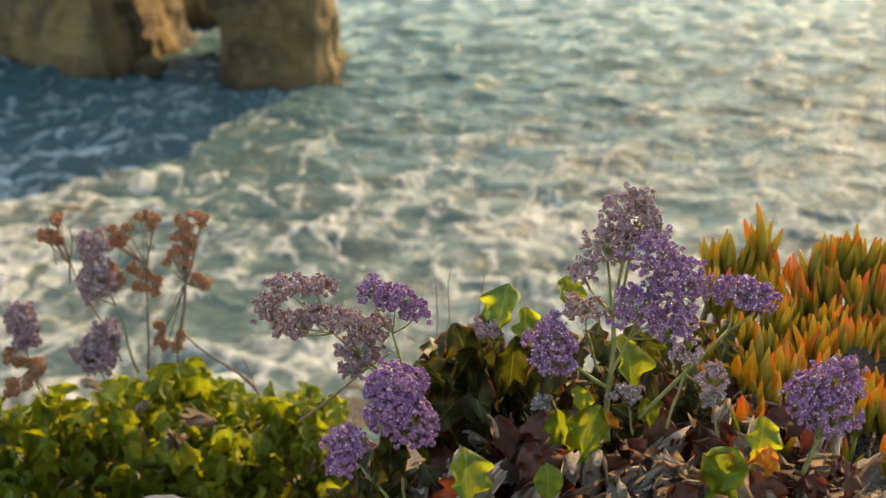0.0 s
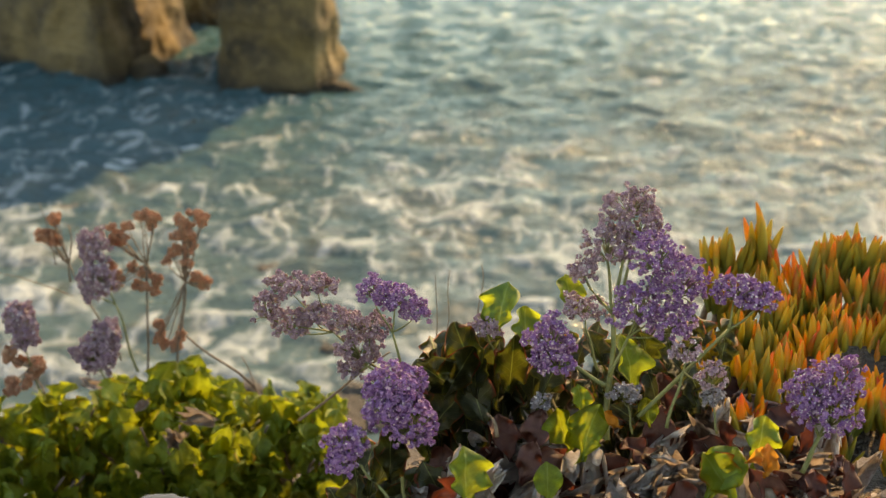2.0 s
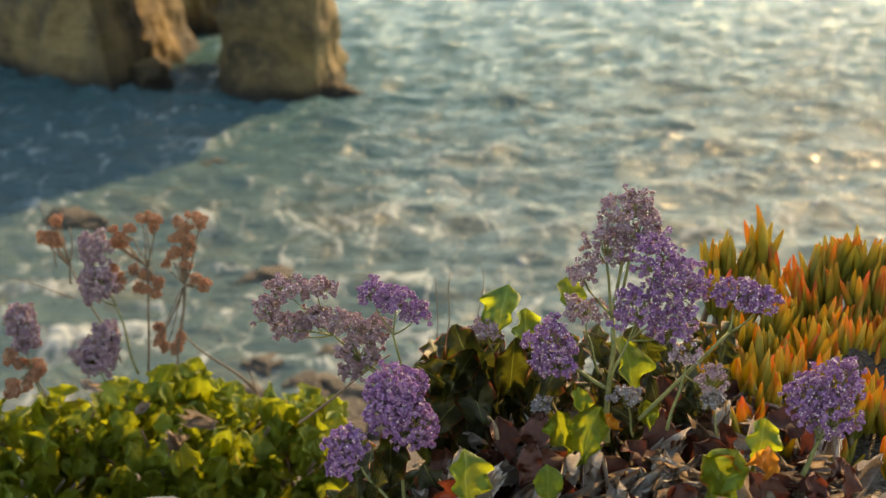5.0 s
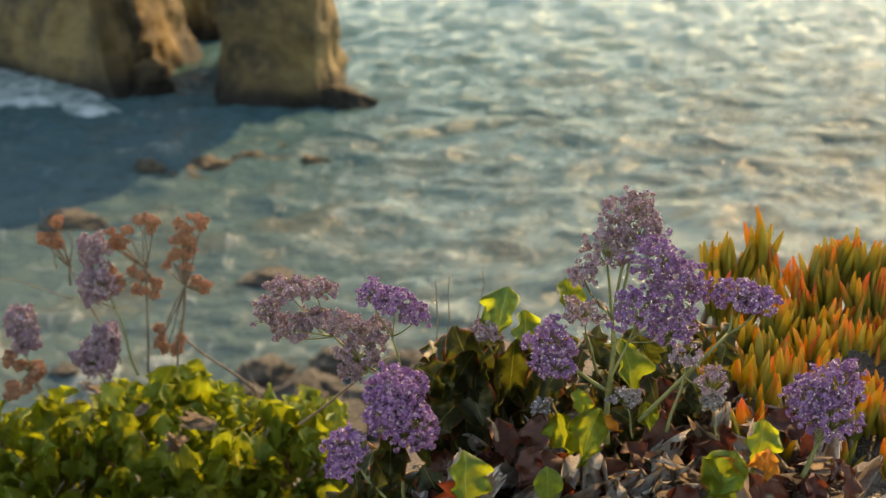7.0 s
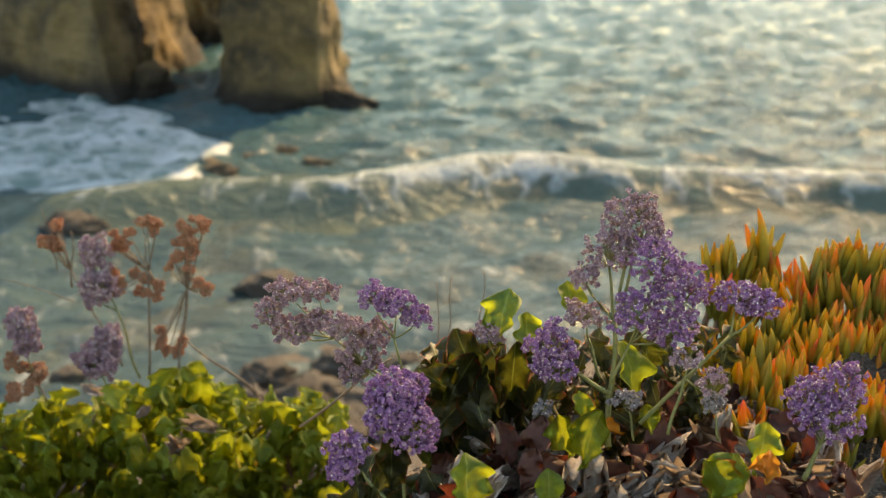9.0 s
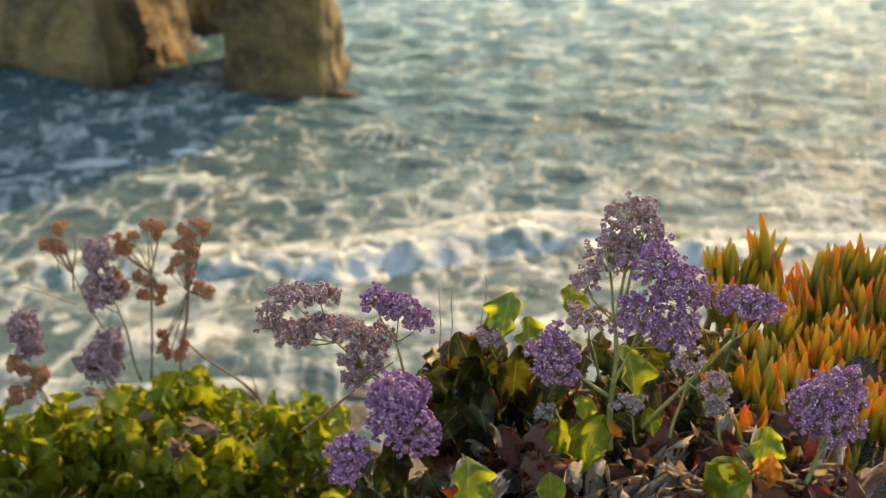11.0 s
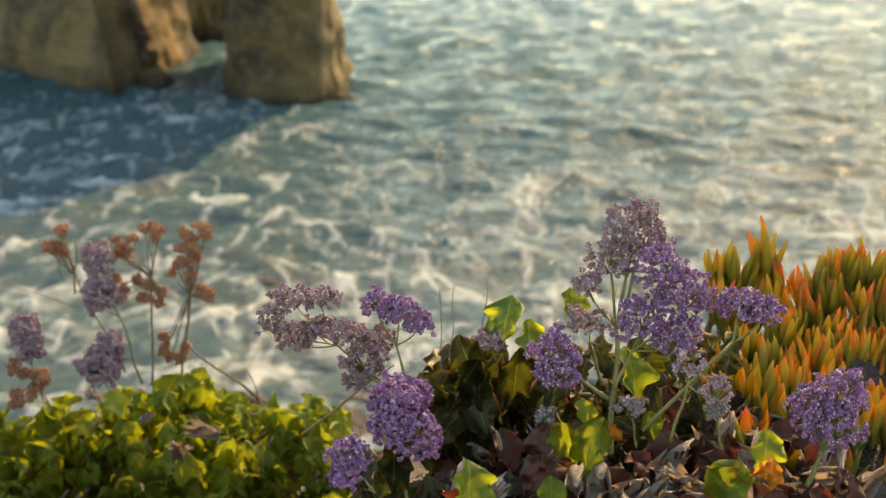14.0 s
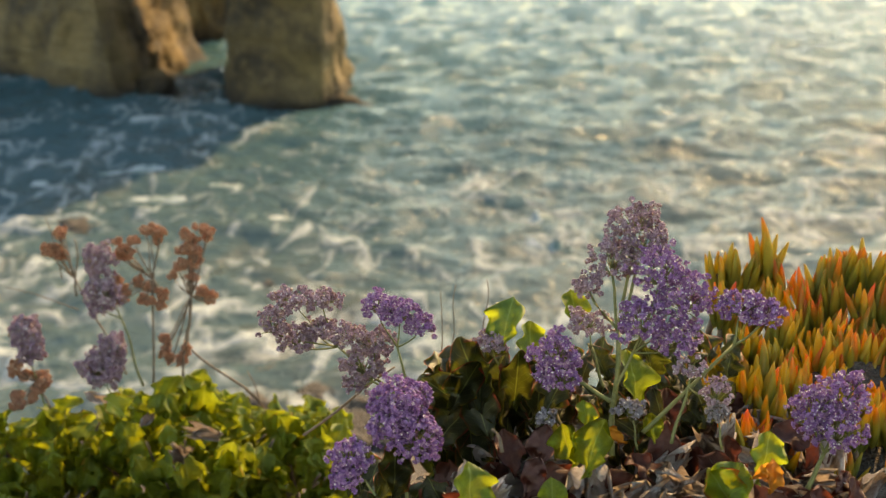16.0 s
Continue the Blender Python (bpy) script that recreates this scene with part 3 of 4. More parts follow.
def build_bush():
    """The sea lavender cushions on the edge: domes of wavy leaves."""
    rng = random.Random(5)
    for base, rad, n, label in (
            ((-0.735, 3.848, 6.326), (0.3974, 0.34, 0.3599), 290, "dense cushion of wavy yellow-green sea lavender leaves"),
            ((-1.087, 3.740, 6.309), (0.3072, 0.28, 0.3292), 205, "lower cushion of dull green sea lavender leaves"),
            ((-0.591, 3.751, 6.352), (0.2194, 0.30, 0.2999), 165, "bright ruffled cushion of sea lavender leaves"),
            ((-0.385, 3.800, 6.365), (0.19, 0.25, 0.2494), 170, "sunlit edge cushion of sea lavender leaves")):
        bush = empty("sea_lavender_bush", base, label, "plant", "leaf cushions on the cliff edge")
        b = Vector(base)
        bm = bmesh.new()
        for k in range(14):
            a = rng.uniform(0, 6.28)
            tip = b + Vector((math.cos(a) * rad[0] * 0.7, math.sin(a) * rad[1] * 0.7, rad[2] * rng.uniform(0.3, 0.7)))
            tube(bm, [(q - b) for q in bend(b + Vector((0, 0, -0.15)), tip, (0, 0, 0.03))], 0.006, 0.003)
        part("branchwork", bm, TWIG, bush, "woody brown branchwork")
        for k in range(n):
            a = rng.uniform(0, math.tau)
            up = math.asin(rng.uniform(-0.1, 1.0))
            d = Vector((math.cos(a) * math.cos(up), math.sin(a) * math.cos(up), math.sin(up)))
            lump = 0.86 + 0.22 * noise.noise(d * 3.1 + b)
            sh = rng.uniform(0.72, 1.0) * lump
            p = b + Vector((d.x * rad[0], d.y * rad[1], d.z * rad[2])) * sh
            grow = (d + Vector((rng.uniform(-0.5, 0.5), rng.uniform(-0.5, 0.5), rng.uniform(0.2, 0.9)))).normalized()
            place_leaf(bush, rng.choice(BUSH_LEAVES), p - grow * 0.06, grow, d + Vector((rng.uniform(-0.8, 1.0), rng.uniform(-1.2, 0.2), rng.uniform(-0.3, 0.9))), rng.uniform(0.6, 1.0))


    wither = empty("withered_leaves", (-0.645, 3.563, 6.615), "curled pale brown dead leaves caught in the cushion", "dead leaves", "withered leaves")
    for b, s in (((-0.636, 3.516, 6.633), 0.9), ((-0.617, 3.515, 6.590), 0.7), ((-0.842, 3.581, 6.682), 0.6), ((-0.721, 3.574, 6.655), 0.5), ((-0.664, 3.509, 6.607), 0.6)):
        place_leaf(wither, rng.choice(DRY_LEAVES), b, (rng.uniform(-1, 1), -0.3, rng.uniform(-0.5, 0.8)), (rng.uniform(-0.5, 0.5), -1, 0.5), s)


build_bush()


def build_ice_plants():
    """Ice plant mat: shoots of upright fleshy leaves, a few shoots to a clump."""
    rng = random.Random(11)
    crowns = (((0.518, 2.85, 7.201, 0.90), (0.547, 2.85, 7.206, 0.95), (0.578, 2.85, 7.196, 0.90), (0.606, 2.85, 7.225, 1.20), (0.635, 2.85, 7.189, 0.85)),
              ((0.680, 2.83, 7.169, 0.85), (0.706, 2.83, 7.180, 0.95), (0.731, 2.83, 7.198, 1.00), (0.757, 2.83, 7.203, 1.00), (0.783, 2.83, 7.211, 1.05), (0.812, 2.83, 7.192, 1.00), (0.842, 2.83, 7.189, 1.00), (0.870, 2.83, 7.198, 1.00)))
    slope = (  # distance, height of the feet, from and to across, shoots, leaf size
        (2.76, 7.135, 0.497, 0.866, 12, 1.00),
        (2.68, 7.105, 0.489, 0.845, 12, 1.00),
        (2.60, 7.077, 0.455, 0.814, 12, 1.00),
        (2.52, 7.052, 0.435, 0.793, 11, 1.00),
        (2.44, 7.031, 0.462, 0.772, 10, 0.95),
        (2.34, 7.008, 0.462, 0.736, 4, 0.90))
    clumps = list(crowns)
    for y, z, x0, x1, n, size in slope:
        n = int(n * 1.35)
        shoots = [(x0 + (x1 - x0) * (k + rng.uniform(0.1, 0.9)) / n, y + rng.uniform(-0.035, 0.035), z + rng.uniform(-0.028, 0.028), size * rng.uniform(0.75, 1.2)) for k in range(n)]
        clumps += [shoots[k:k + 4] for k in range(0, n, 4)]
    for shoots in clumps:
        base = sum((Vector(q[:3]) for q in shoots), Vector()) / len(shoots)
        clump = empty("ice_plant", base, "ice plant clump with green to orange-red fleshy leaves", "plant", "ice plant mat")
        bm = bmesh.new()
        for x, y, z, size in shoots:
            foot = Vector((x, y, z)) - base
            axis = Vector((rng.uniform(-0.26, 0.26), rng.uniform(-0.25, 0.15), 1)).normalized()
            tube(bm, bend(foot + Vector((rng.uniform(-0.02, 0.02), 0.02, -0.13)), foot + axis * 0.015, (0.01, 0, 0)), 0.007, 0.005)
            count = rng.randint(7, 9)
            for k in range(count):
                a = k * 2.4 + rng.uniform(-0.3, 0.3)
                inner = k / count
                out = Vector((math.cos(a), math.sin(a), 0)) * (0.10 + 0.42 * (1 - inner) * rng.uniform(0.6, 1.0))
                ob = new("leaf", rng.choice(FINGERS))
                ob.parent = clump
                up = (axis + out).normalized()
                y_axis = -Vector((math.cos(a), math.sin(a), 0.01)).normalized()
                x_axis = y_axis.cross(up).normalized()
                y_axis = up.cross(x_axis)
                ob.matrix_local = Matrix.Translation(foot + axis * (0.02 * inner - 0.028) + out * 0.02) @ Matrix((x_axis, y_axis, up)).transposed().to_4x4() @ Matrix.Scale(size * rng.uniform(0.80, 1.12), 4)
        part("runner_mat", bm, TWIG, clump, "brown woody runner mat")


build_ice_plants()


# ---------------------------------------------------------------- flower heads
def florets(centres, ways, size, rng, rings=5):
    """Papery funnels, each with five notched lobes, as one mesh."""
    co, faces = [], []
    for c, w in zip(centres, ways):
        w = w.normalized()
        a = w.orthogonal().normalized()
        a = Matrix.Rotation(rng.uniform(0, 6.28), 3, w) @ a
        b = w.cross(a)
        s = size * rng.uniform(0.75, 1.2)
        k0 = len(co)
        co.append(c - w * s * 0.9)
        for k in range(10):
            r = s * (0.55 if k % 2 == 0 else 0.40)
            t = k * math.tau / 10
            co.append(c + (a * math.cos(t) + b * math.sin(t)) * r + w * s * (0.10 if k % 2 == 0 else -0.05))
        co.append(c - w * s * 0.22)
        for k in range(10):
            faces.append((k0, k0 + 1 + (k + 1) % 10, k0 + 1 + k))
            faces.append((k0 + 11, k0 + 1 + k, k0 + 1 + (k + 1) % 10))
    return co, faces


def raw_mesh(name, co, faces, material):
    me = bpy.data.meshes.new(name)
    me.from_pydata([tuple(c) for c in co], [], faces)
    me.materials.append(material)
    return me


def flower_stalk(foot, joint, lobes, petals, label, seed, dense=1.0, white=0.2, size=0.0054, thick=0.0028, sag=(0, 0, 0), lump=0.45, name="sea_lavender_flower"):
    """A branching stalk whose lobes carry flat-topped sprays of florets."""
    rng = random.Random(seed)
    foot = Vector(foot)
    thing = empty(name, foot, label, "flower", "sea lavender flowers")
    bm = bmesh.new()
    tube(bm, [p - foot for p in bend(foot, joint, sag, 9, rng)], thick, thick * 0.7)
    part("stem", bm, STEM if petals is not RUST else TWIG, thing)
    j = Vector(joint) - foot
    if petals is RUST:   # dried heads have fallen apart into small tufts
        lobes = [(Vector(c) + Vector((rng.uniform(-1, 1) * rx, rng.uniform(-0.02, 0.02), rng.uniform(-1, 1) * rz)), rx * rng.uniform(0.2, 0.42), rz * rng.uniform(0.25, 0.5)) for c, rx, rz in lobes for _ in range(6)]
    for centre, rx, rz in lobes:
        rx, rz = rx * 1.02, rz * 1.02
        bm = bmesh.new()
        cs, ws, wc, ww = [], [], [], []
        c = Vector(centre) - foot
        ry = min(rx, 0.06) * 0.9
        hub = c + Vector((0, 0, -rz * 0.55))
        tube(bm, bend(j, hub, (0, 0, -0.004), 5, rng), thick * 0.6, thick * 0.4, 5)
        n = int(dense * 118 * (rx * rz / 0.0016) ** 0.75) + 6
        for q in range(n):
            u = rng.uniform(-0.75, 1)
            a = rng.uniform(0, math.tau)
            w = math.sqrt(1 - u * u)
            d = Vector((w * math.cos(a), w * math.sin(a), u))
            k = rng.uniform(0.6, 1.04) * (0.90 + lump * noise.noise(d * 2.3 + c * 30))
            tip = c + Vector((d.x * rx, d.y * ry, d.z * rz)) * k
            if q % 3 == 0:
                tube(bm, bend(hub, tip, (0, 0, 0.002), 4, rng), 0.0009, 0.0006, 4)
            for i in range(rng.randint(7, 10)):
                ball = Vector((rng.gauss(0, 1), rng.gauss(0, 1), rng.gauss(0, 1))).normalized() + d * 0.7
                p = tip + ball * size * 0.8
                w = ball + Vector((rng.uniform(-0.4, 0.4), rng.uniform(-0.4, 0.4), rng.uniform(-0.1, 0.5)))
                cs.append(p), ws.append(w)
                if rng.random() < white * 0.6:
                    wc.append(p + w.normalized() * size * 0.35), ww.append(w)
        branch = part("branch", bm, STEM if petals is not RUST else TWIG, thing)
        co, fa = florets(cs, ws, size, rng)
        tagged(part("calyx_cluster", raw_mesh("calyx_cluster", co, fa, petals), None, branch), kind="stuff")
        if wc:
            co, fa = florets(wc, ww, size * 0.48, rng)
            tagged(part("corolla_cluster", raw_mesh("corolla_cluster", co, fa, CREAM), None, branch, "tiny creamy white corollas"), kind="stuff")
    STALKS.append((thing, foot.copy(), seed))
    return thing


STALKS = []


def build_flowers():
    fresh = "full violet sea lavender head with white corollas"
    flower_stalk((-0.054, 2.122, 7.032), (-0.066, 2.150, 7.137), (((-0.070, 2.167, 7.206), 0.0500, 0.0400), ((-0.048, 2.150, 7.160), 0.0420, 0.0460), ((-0.080, 2.146, 7.178), 0.0380, 0.0380)), VIOLET, fresh, 1, 1.3, 0.06, lump=0.2)
    flower_stalk((-0.077, 2.078, 7.061), (-0.119, 2.092, 7.112), (((-0.142, 2.100, 7.144), 0.0296, 0.0296), ((-0.148, 2.093, 7.116), 0.0214, 0.0214)), VIOLET, "small drooping violet sea lavender head", 2, 1.2, 0.06)
    flower_stalk((0.255, 2.241, 7.091), (0.264, 2.291, 7.278), (((0.293, 2.355, 7.439), 0.0456, 0.0351), ((0.306, 2.347, 7.409), 0.0483, 0.0369), ((0.258, 2.338, 7.375), 0.0369, 0.0404), ((0.222, 2.329, 7.340), 0.0211, 0.0211)), FADED, "tall fading mauve sea lavender panicle", 3, 0.7, 0.25, thick=0.0052)
    flower_stalk((0.257, 2.248, 7.193), (0.283, 2.244, 7.257), (((0.325, 2.276, 7.378), 0.0475, 0.0388), ((0.363, 2.266, 7.340), 0.0475, 0.0449), ((0.299, 2.256, 7.302), 0.0388, 0.0432), ((0.350, 2.251, 7.282), 0.0363, 0.0345)), VIOLET, "broad violet sea lavender panicle", 4, 0.9, 0.3)
    flower_stalk((0.296, 2.194, 7.147), (0.433, 2.228, 7.275), (((0.442, 2.243, 7.331), 0.0325, 0.0257), ((0.480, 2.241, 7.321), 0.0325, 0.0240)), VIOLET, "side spray of violet sea lavender on a slanting stalk", 5, 0.9, 0.4, thick=0.0036)
    flower_stalk((0.535, 2.135, 7.081), (0.560, 2.149, 7.133), (((0.585, 2.170, 7.211), 0.0463, 0.0370), ((0.543, 2.166, 7.198), 0.0404, 0.0336), ((0.577, 2.158, 7.166), 0.0488, 0.0336)), VIOLET, "rounded violet sea lavender head lit from behind", 6, 0.9, 0.3, thick=0.0042)
    flower_stalk((0.251, 2.244, 7.179), (0.197, 2.253, 7.212), (((0.166, 2.262, 7.246), 0.0392, 0.0418), ((0.175, 2.254, 7.217), 0.0331, 0.0305)), VIOLET, "drooping mauve sea lavender cluster on a side stalk", 7, 0.9, 0.2, thick=0.0038)
    flower_stalk((0.247, 2.316, 7.176), (0.229, 2.332, 7.237), (((0.225, 2.342, 7.276), 0.0376, 0.0233),), FADED, "open faded sea lavender spray", 8, 0.7, 0.5)
    flower_stalk((-0.061, 2.453, 7.108), (-0.184, 2.475, 7.190), (((-0.260, 2.490, 7.270), 0.0376, 0.0201), ((-0.211, 2.490, 7.268), 0.0355, 0.0190), ((-0.296, 2.490, 7.227), 0.0231, 0.0310), ((-0.257, 2.490, 7.200), 0.0316, 0.0286), ((-0.214, 2.490, 7.215), 0.0252, 0.0263)), FADED, "arching mauve sea lavender spray", 9, 0.95, 0.2, sag=(0, 0, -0.01))
    flower_stalk((-0.056, 2.431, 7.105), (-0.126, 2.441, 7.142), (((-0.162, 2.460, 7.216), 0.0353, 0.0213), ((-0.122, 2.460, 7.203), 0.0353, 0.0284), ((-0.141, 2.460, 7.165), 0.0396, 0.0307), ((-0.154, 2.460, 7.133), 0.0209, 0.0190)), FADED, "half-faded sea lavender spray with bare twigs", 10, 0.9, 0.2)
    flower_stalk((-0.058, 2.403, 7.116), (-0.083, 2.427, 7.206), (((-0.115, 2.440, 7.274), 0.0287, 0.0232), ((-0.078, 2.440, 7.262), 0.0308, 0.0256), ((-0.046, 2.440, 7.240), 0.0226, 0.0199)), VIOLET, "flat violet sea lavender spray", 11, 1.2, 0.25)
    flower_stalk((0.097, 2.358, 7.142), (0.083, 2.372, 7.195), (((0.068, 2.382, 7.230), 0.0256, 0.0146),), FADED, "little mauve sea lavender spray among leaves", 12, 1.0, 0.2)
    flower_stalk((0.333, 2.152, 7.146), (0.358, 2.174, 7.227), (((0.363, 2.182, 7.255), 0.0269, 0.0168), ((0.400, 2.172, 7.219), 0.0236, 0.0252)), FADED, "thin faded sea lavender spray", 13, 0.35, 0.3)
    # Grey floret tufts stand in for crumpled grey-blue dead leaves.
    for k, (foot, joint, c, r) in enumerate((((0.168, 2.239, 7.083), (0.159, 2.251, 7.130), (0.154, 2.256, 7.147), 0.0158), ((0.290, 2.206, 7.115), (0.283, 2.217, 7.157), (0.277, 2.222, 7.173), 0.0224), ((0.412, 2.169, 7.130), (0.406, 2.180, 7.171), (0.406, 2.184, 7.187), 0.0187))):
        flower_stalk(foot, joint, ((c, r, r * 0.8),), DUSTY, "tuft of grey florets standing in for crumpled grey leaves", 30 + k, 0.7, 0.1, thick=0.002)
    # stalks on the left cushion
    flower_stalk((-0.808, 3.875, 6.622), (-0.868, 3.922, 6.795), (((-0.928, 3.961, 6.940), 0.0390, 0.0510), ((-0.921, 3.937, 6.853), 0.0450, 0.0600)), FADED, "mauve and straw sea lavender spike", 14, 0.9, 0.35, thick=0.004, size=0.009)
    flower_stalk((-0.847, 3.766, 6.599), (-0.884, 3.781, 6.655), (((-0.898, 3.792, 6.698), 0.0556, 0.0527), ((-0.869, 3.807, 6.754), 0.0322, 0.0293)), FADED, "dull mauve sea lavender head over the cushion", 15, 1.0, 0.15, size=0.009)
    flower_stalk((-1.045, 3.769, 6.613), (-1.081, 3.796, 6.712), (((-1.096, 3.817, 6.789), 0.0410, 0.0410), ((-1.081, 3.803, 6.740), 0.0322, 0.0322)), FADED, "dull mauve sea lavender head over the cushion", 16, 1.0, 0.15, size=0.009)
    flower_stalk((-0.792, 3.923, 6.605), (-0.792, 3.997, 6.883), (((-0.811, 4.027, 6.993), 0.0390, 0.0270), ((-0.871, 4.017, 6.957), 0.0300, 0.0270), ((-0.783, 3.987, 6.847), 0.0240, 0.0330), ((-0.859, 3.987, 6.847), 0.0390, 0.0390)), RUST, "dried rust-red sea lavender stalk", 17, 0.8, 0.0, thick=0.0035, size=0.0065)
    flower_stalk((-0.712, 3.926, 6.619), (-0.692, 3.985, 6.839), (((-0.686, 4.028, 6.998), 0.0450, 0.0240), ((-0.682, 4.015, 6.949), 0.0510, 0.0300), ((-0.712, 4.003, 6.905), 0.0330, 0.0210), ((-0.647, 3.985, 6.836), 0.0240, 0.0330), ((-0.735, 3.950, 6.707), 0.0330, 0.0420)), RUST, "dried rust-red sea lavender stalk", 18, 0.8, 0.0, thick=0.0035, size=0.0065)
    flower_stalk((-1.030, 3.766, 6.599), (-1.067, 3.785, 6.669), (((-1.081, 3.788, 6.684), 0.0439, 0.0293), ((-1.088, 3.773, 6.627), 0.0380, 0.0176)), RUST, "shrivelled brown sea lavender head over the cushion", 20, 0.7, 0.0, thick=0.003, size=0.008)
    flower_stalk((-0.874, 3.978, 6.618), (-1.012, 4.045, 6.870), (((-1.066, 4.067, 6.952), 0.0246, 0.0215), ((-1.058, 4.079, 6.996), 0.0123, 0.0123)), RUST, "thin brown dried sea lavender stalk", 19, 0.8, 0.0, thick=0.003, size=0.009)


build_flowers()


# ---------------------------------------------------------------- leaves and litter round the flowers
def build_near_leaves():
    rng = random.Random(21)
    plant = empty("sea_lavender_rosette", (0.088, 2.339, 7.071), "sea lavender rosette with broad red-edged green leaves", "plant", "leaf rosettes")
    rows = (((0.088, 2.377, 7.213), (0.05, 0, 1), (-0.5, -0.8, 0.3), 1.1), ((0.125, 2.387, 7.171), (0.25, 0.2, 1), (0.6, -0.8, 0.3), 1.1), ((0.060, 2.339, 7.149), (-0.5, -0.1, 1), (-0.3, -1, 0.5), 1.5),
            ((0.033, 2.325, 7.135), (-0.9, -0.2, 0.8), (0.1, -1, 0.6), 1.4), ((0.015, 2.346, 7.098), (-0.6, 0.1, 1), (0.2, -1, 0.2), 1.5), ((0.104, 2.306, 7.142), (0.1, -0.3, 1), (0.0, -1, 0.1), 1.3),
            ((0.143, 2.356, 7.133), (-0.1, 0, 1), (0.5, -1, 0.0), 1.2), ((0.068, 2.302, 7.086), (-0.3, 0, 1), (0, -1, 0.2), 1.5), ((0.143, 2.335, 7.054), (0.2, 0, 1), (0.2, -1, 0.1), 1.4), ((0.207, 2.387, 7.248), (0.0, 0.1, 1), (0.4, -1, 0.2), 0.8))
    # Three leaves meant as lit take the lighter set, the rest the darkened one.
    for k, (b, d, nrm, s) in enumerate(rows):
        place_leaf(plant, rng.choice(NEAR_LEAVES if k in (0, 1, 9) else SHADED_LEAVES), b, d, nrm, s * (0.8 if k in (0, 1, 9) else 0.62))
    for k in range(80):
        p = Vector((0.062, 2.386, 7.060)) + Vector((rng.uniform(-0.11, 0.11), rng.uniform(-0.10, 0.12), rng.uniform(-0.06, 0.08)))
        place_leaf(plant, rng.choice(SHADED_LEAVES), p, (rng.uniform(-0.8, 0.8), rng.uniform(-0.4, 0.4), 1), (rng.uniform(-0.7, 0.7), -1, rng.uniform(-0.2, 0.7)), rng.uniform(0.6, 1.0))
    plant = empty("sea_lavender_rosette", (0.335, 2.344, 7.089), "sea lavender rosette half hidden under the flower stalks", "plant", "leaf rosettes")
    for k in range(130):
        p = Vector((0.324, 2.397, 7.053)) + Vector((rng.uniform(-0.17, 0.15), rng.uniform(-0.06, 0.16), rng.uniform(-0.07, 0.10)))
        place_leaf(plant, rng.choice(SHADED_LEAVES), p, (rng.uniform(-0.8, 0.8), rng.uniform(-0.4, 0.4), 1), (rng.uniform(-0.7, 0.7), -1, rng.uniform(-0.2, 0.7)), rng.uniform(0.35, 0.65))
    plant = empty("sea_lavender_rosette", (0.215, 2.130, 7.064), "low sea lavender rosette with bright wavy leaves", "plant", "leaf rosettes")
    rows = (((0.207, 2.139, 7.097), (0.05, -0.2, 1), (-0.5, -0.8, 0.3), 1.05), ((0.190, 2.143, 7.113), (-0.5, 0.2, 1), (-0.6, -0.7, 0.3), 0.8), ((0.209, 2.175, 7.154), (0.0, 0.2, 1), (0.3, -0.7, 0.6), 0.6),
            ((0.030, 1.985, 7.085), (0.10, 0.2, 1), (0.55, -0.8, 0.15), 1.15), ((0.293, 2.278, 7.152), (0.1, 0, 1), (0.6, -0.8, 0.1), 1.1), ((-0.080, 2.114, 7.075), (0.1, 0.1, 0.8), (0.2, -1, 0.2), 0.9),
            )
    more = (((-0.100, 2.130, 7.060), (0.5, 0.0, 0.9), (0.1, -1, 0.3), 0.9), ((0.439, 2.044, 7.128), (0.35, 0.1, 1), (0.3, -1, 0.2), 0.95), ((0.406, 1.985, 7.102), (-0.5, 0.1, 0.9), (0.1, -0.8, 0.7), 1.0),
            ((0.366, 1.985, 7.102), (0.4, 0.2, 0.7), (0, -0.7, 0.8), 1.1), ((0.315, 2.199, 7.127), (-0.1, 0.1, 1), (0, -1, 0.2), 0.55), ((0.146, 1.984, 7.099), (0, 0.1, 1), (0, -1, 0.6), 0.7))
    for k, (b, d, nrm, s) in enumerate(rows + more):
        place_leaf(plant, rng.choice(SHADED_LEAVES if k in (5, 6) else NEAR_LEAVES), b, d, nrm, s * 0.8)
    plant = empty("sea_lavender_rosette", (0.117, 2.193, 7.065), "withering rosette of dark red leaves", "plant", "leaf rosettes")
    for b, d, nrm, s in (((0.104, 2.195, 7.073), (-0.2, 0.1, 1), (0.2, -1, 0.2), 1.0), ((0.135, 2.205, 7.073), (0.15, 0.1, 1), (-0.3, -1, 0.1), 1.05), ((0.114, 2.130, 7.064), (0.3, 0.0, 0.8), (0.1, -1, 0.4), 0.9), ((0.345, 2.232, 7.133), (0.05, 0.1, 1), (0.4, -1, 0.1), 0.9), ((0.422, 2.125, 7.121), (-0.1, 0.1, 1), (0.2, -1, 0.3), 0.6)):
        place_leaf(plant, rng.choice(RED_LEAVES), b, d, nrm, s * 0.8)
    scrap = [leaf_mesh("leaf", LEAF_ORANGE, 0.06, 0.045, 0.6, 1.2, 0.8, 160 + k, 11, 13, 0.5) for k in range(2)]
    wither = empty("withered_leaves", (0.433, 1.995, 7.137), "small curled orange dead leaves", "dead leaves", "withered leaves")
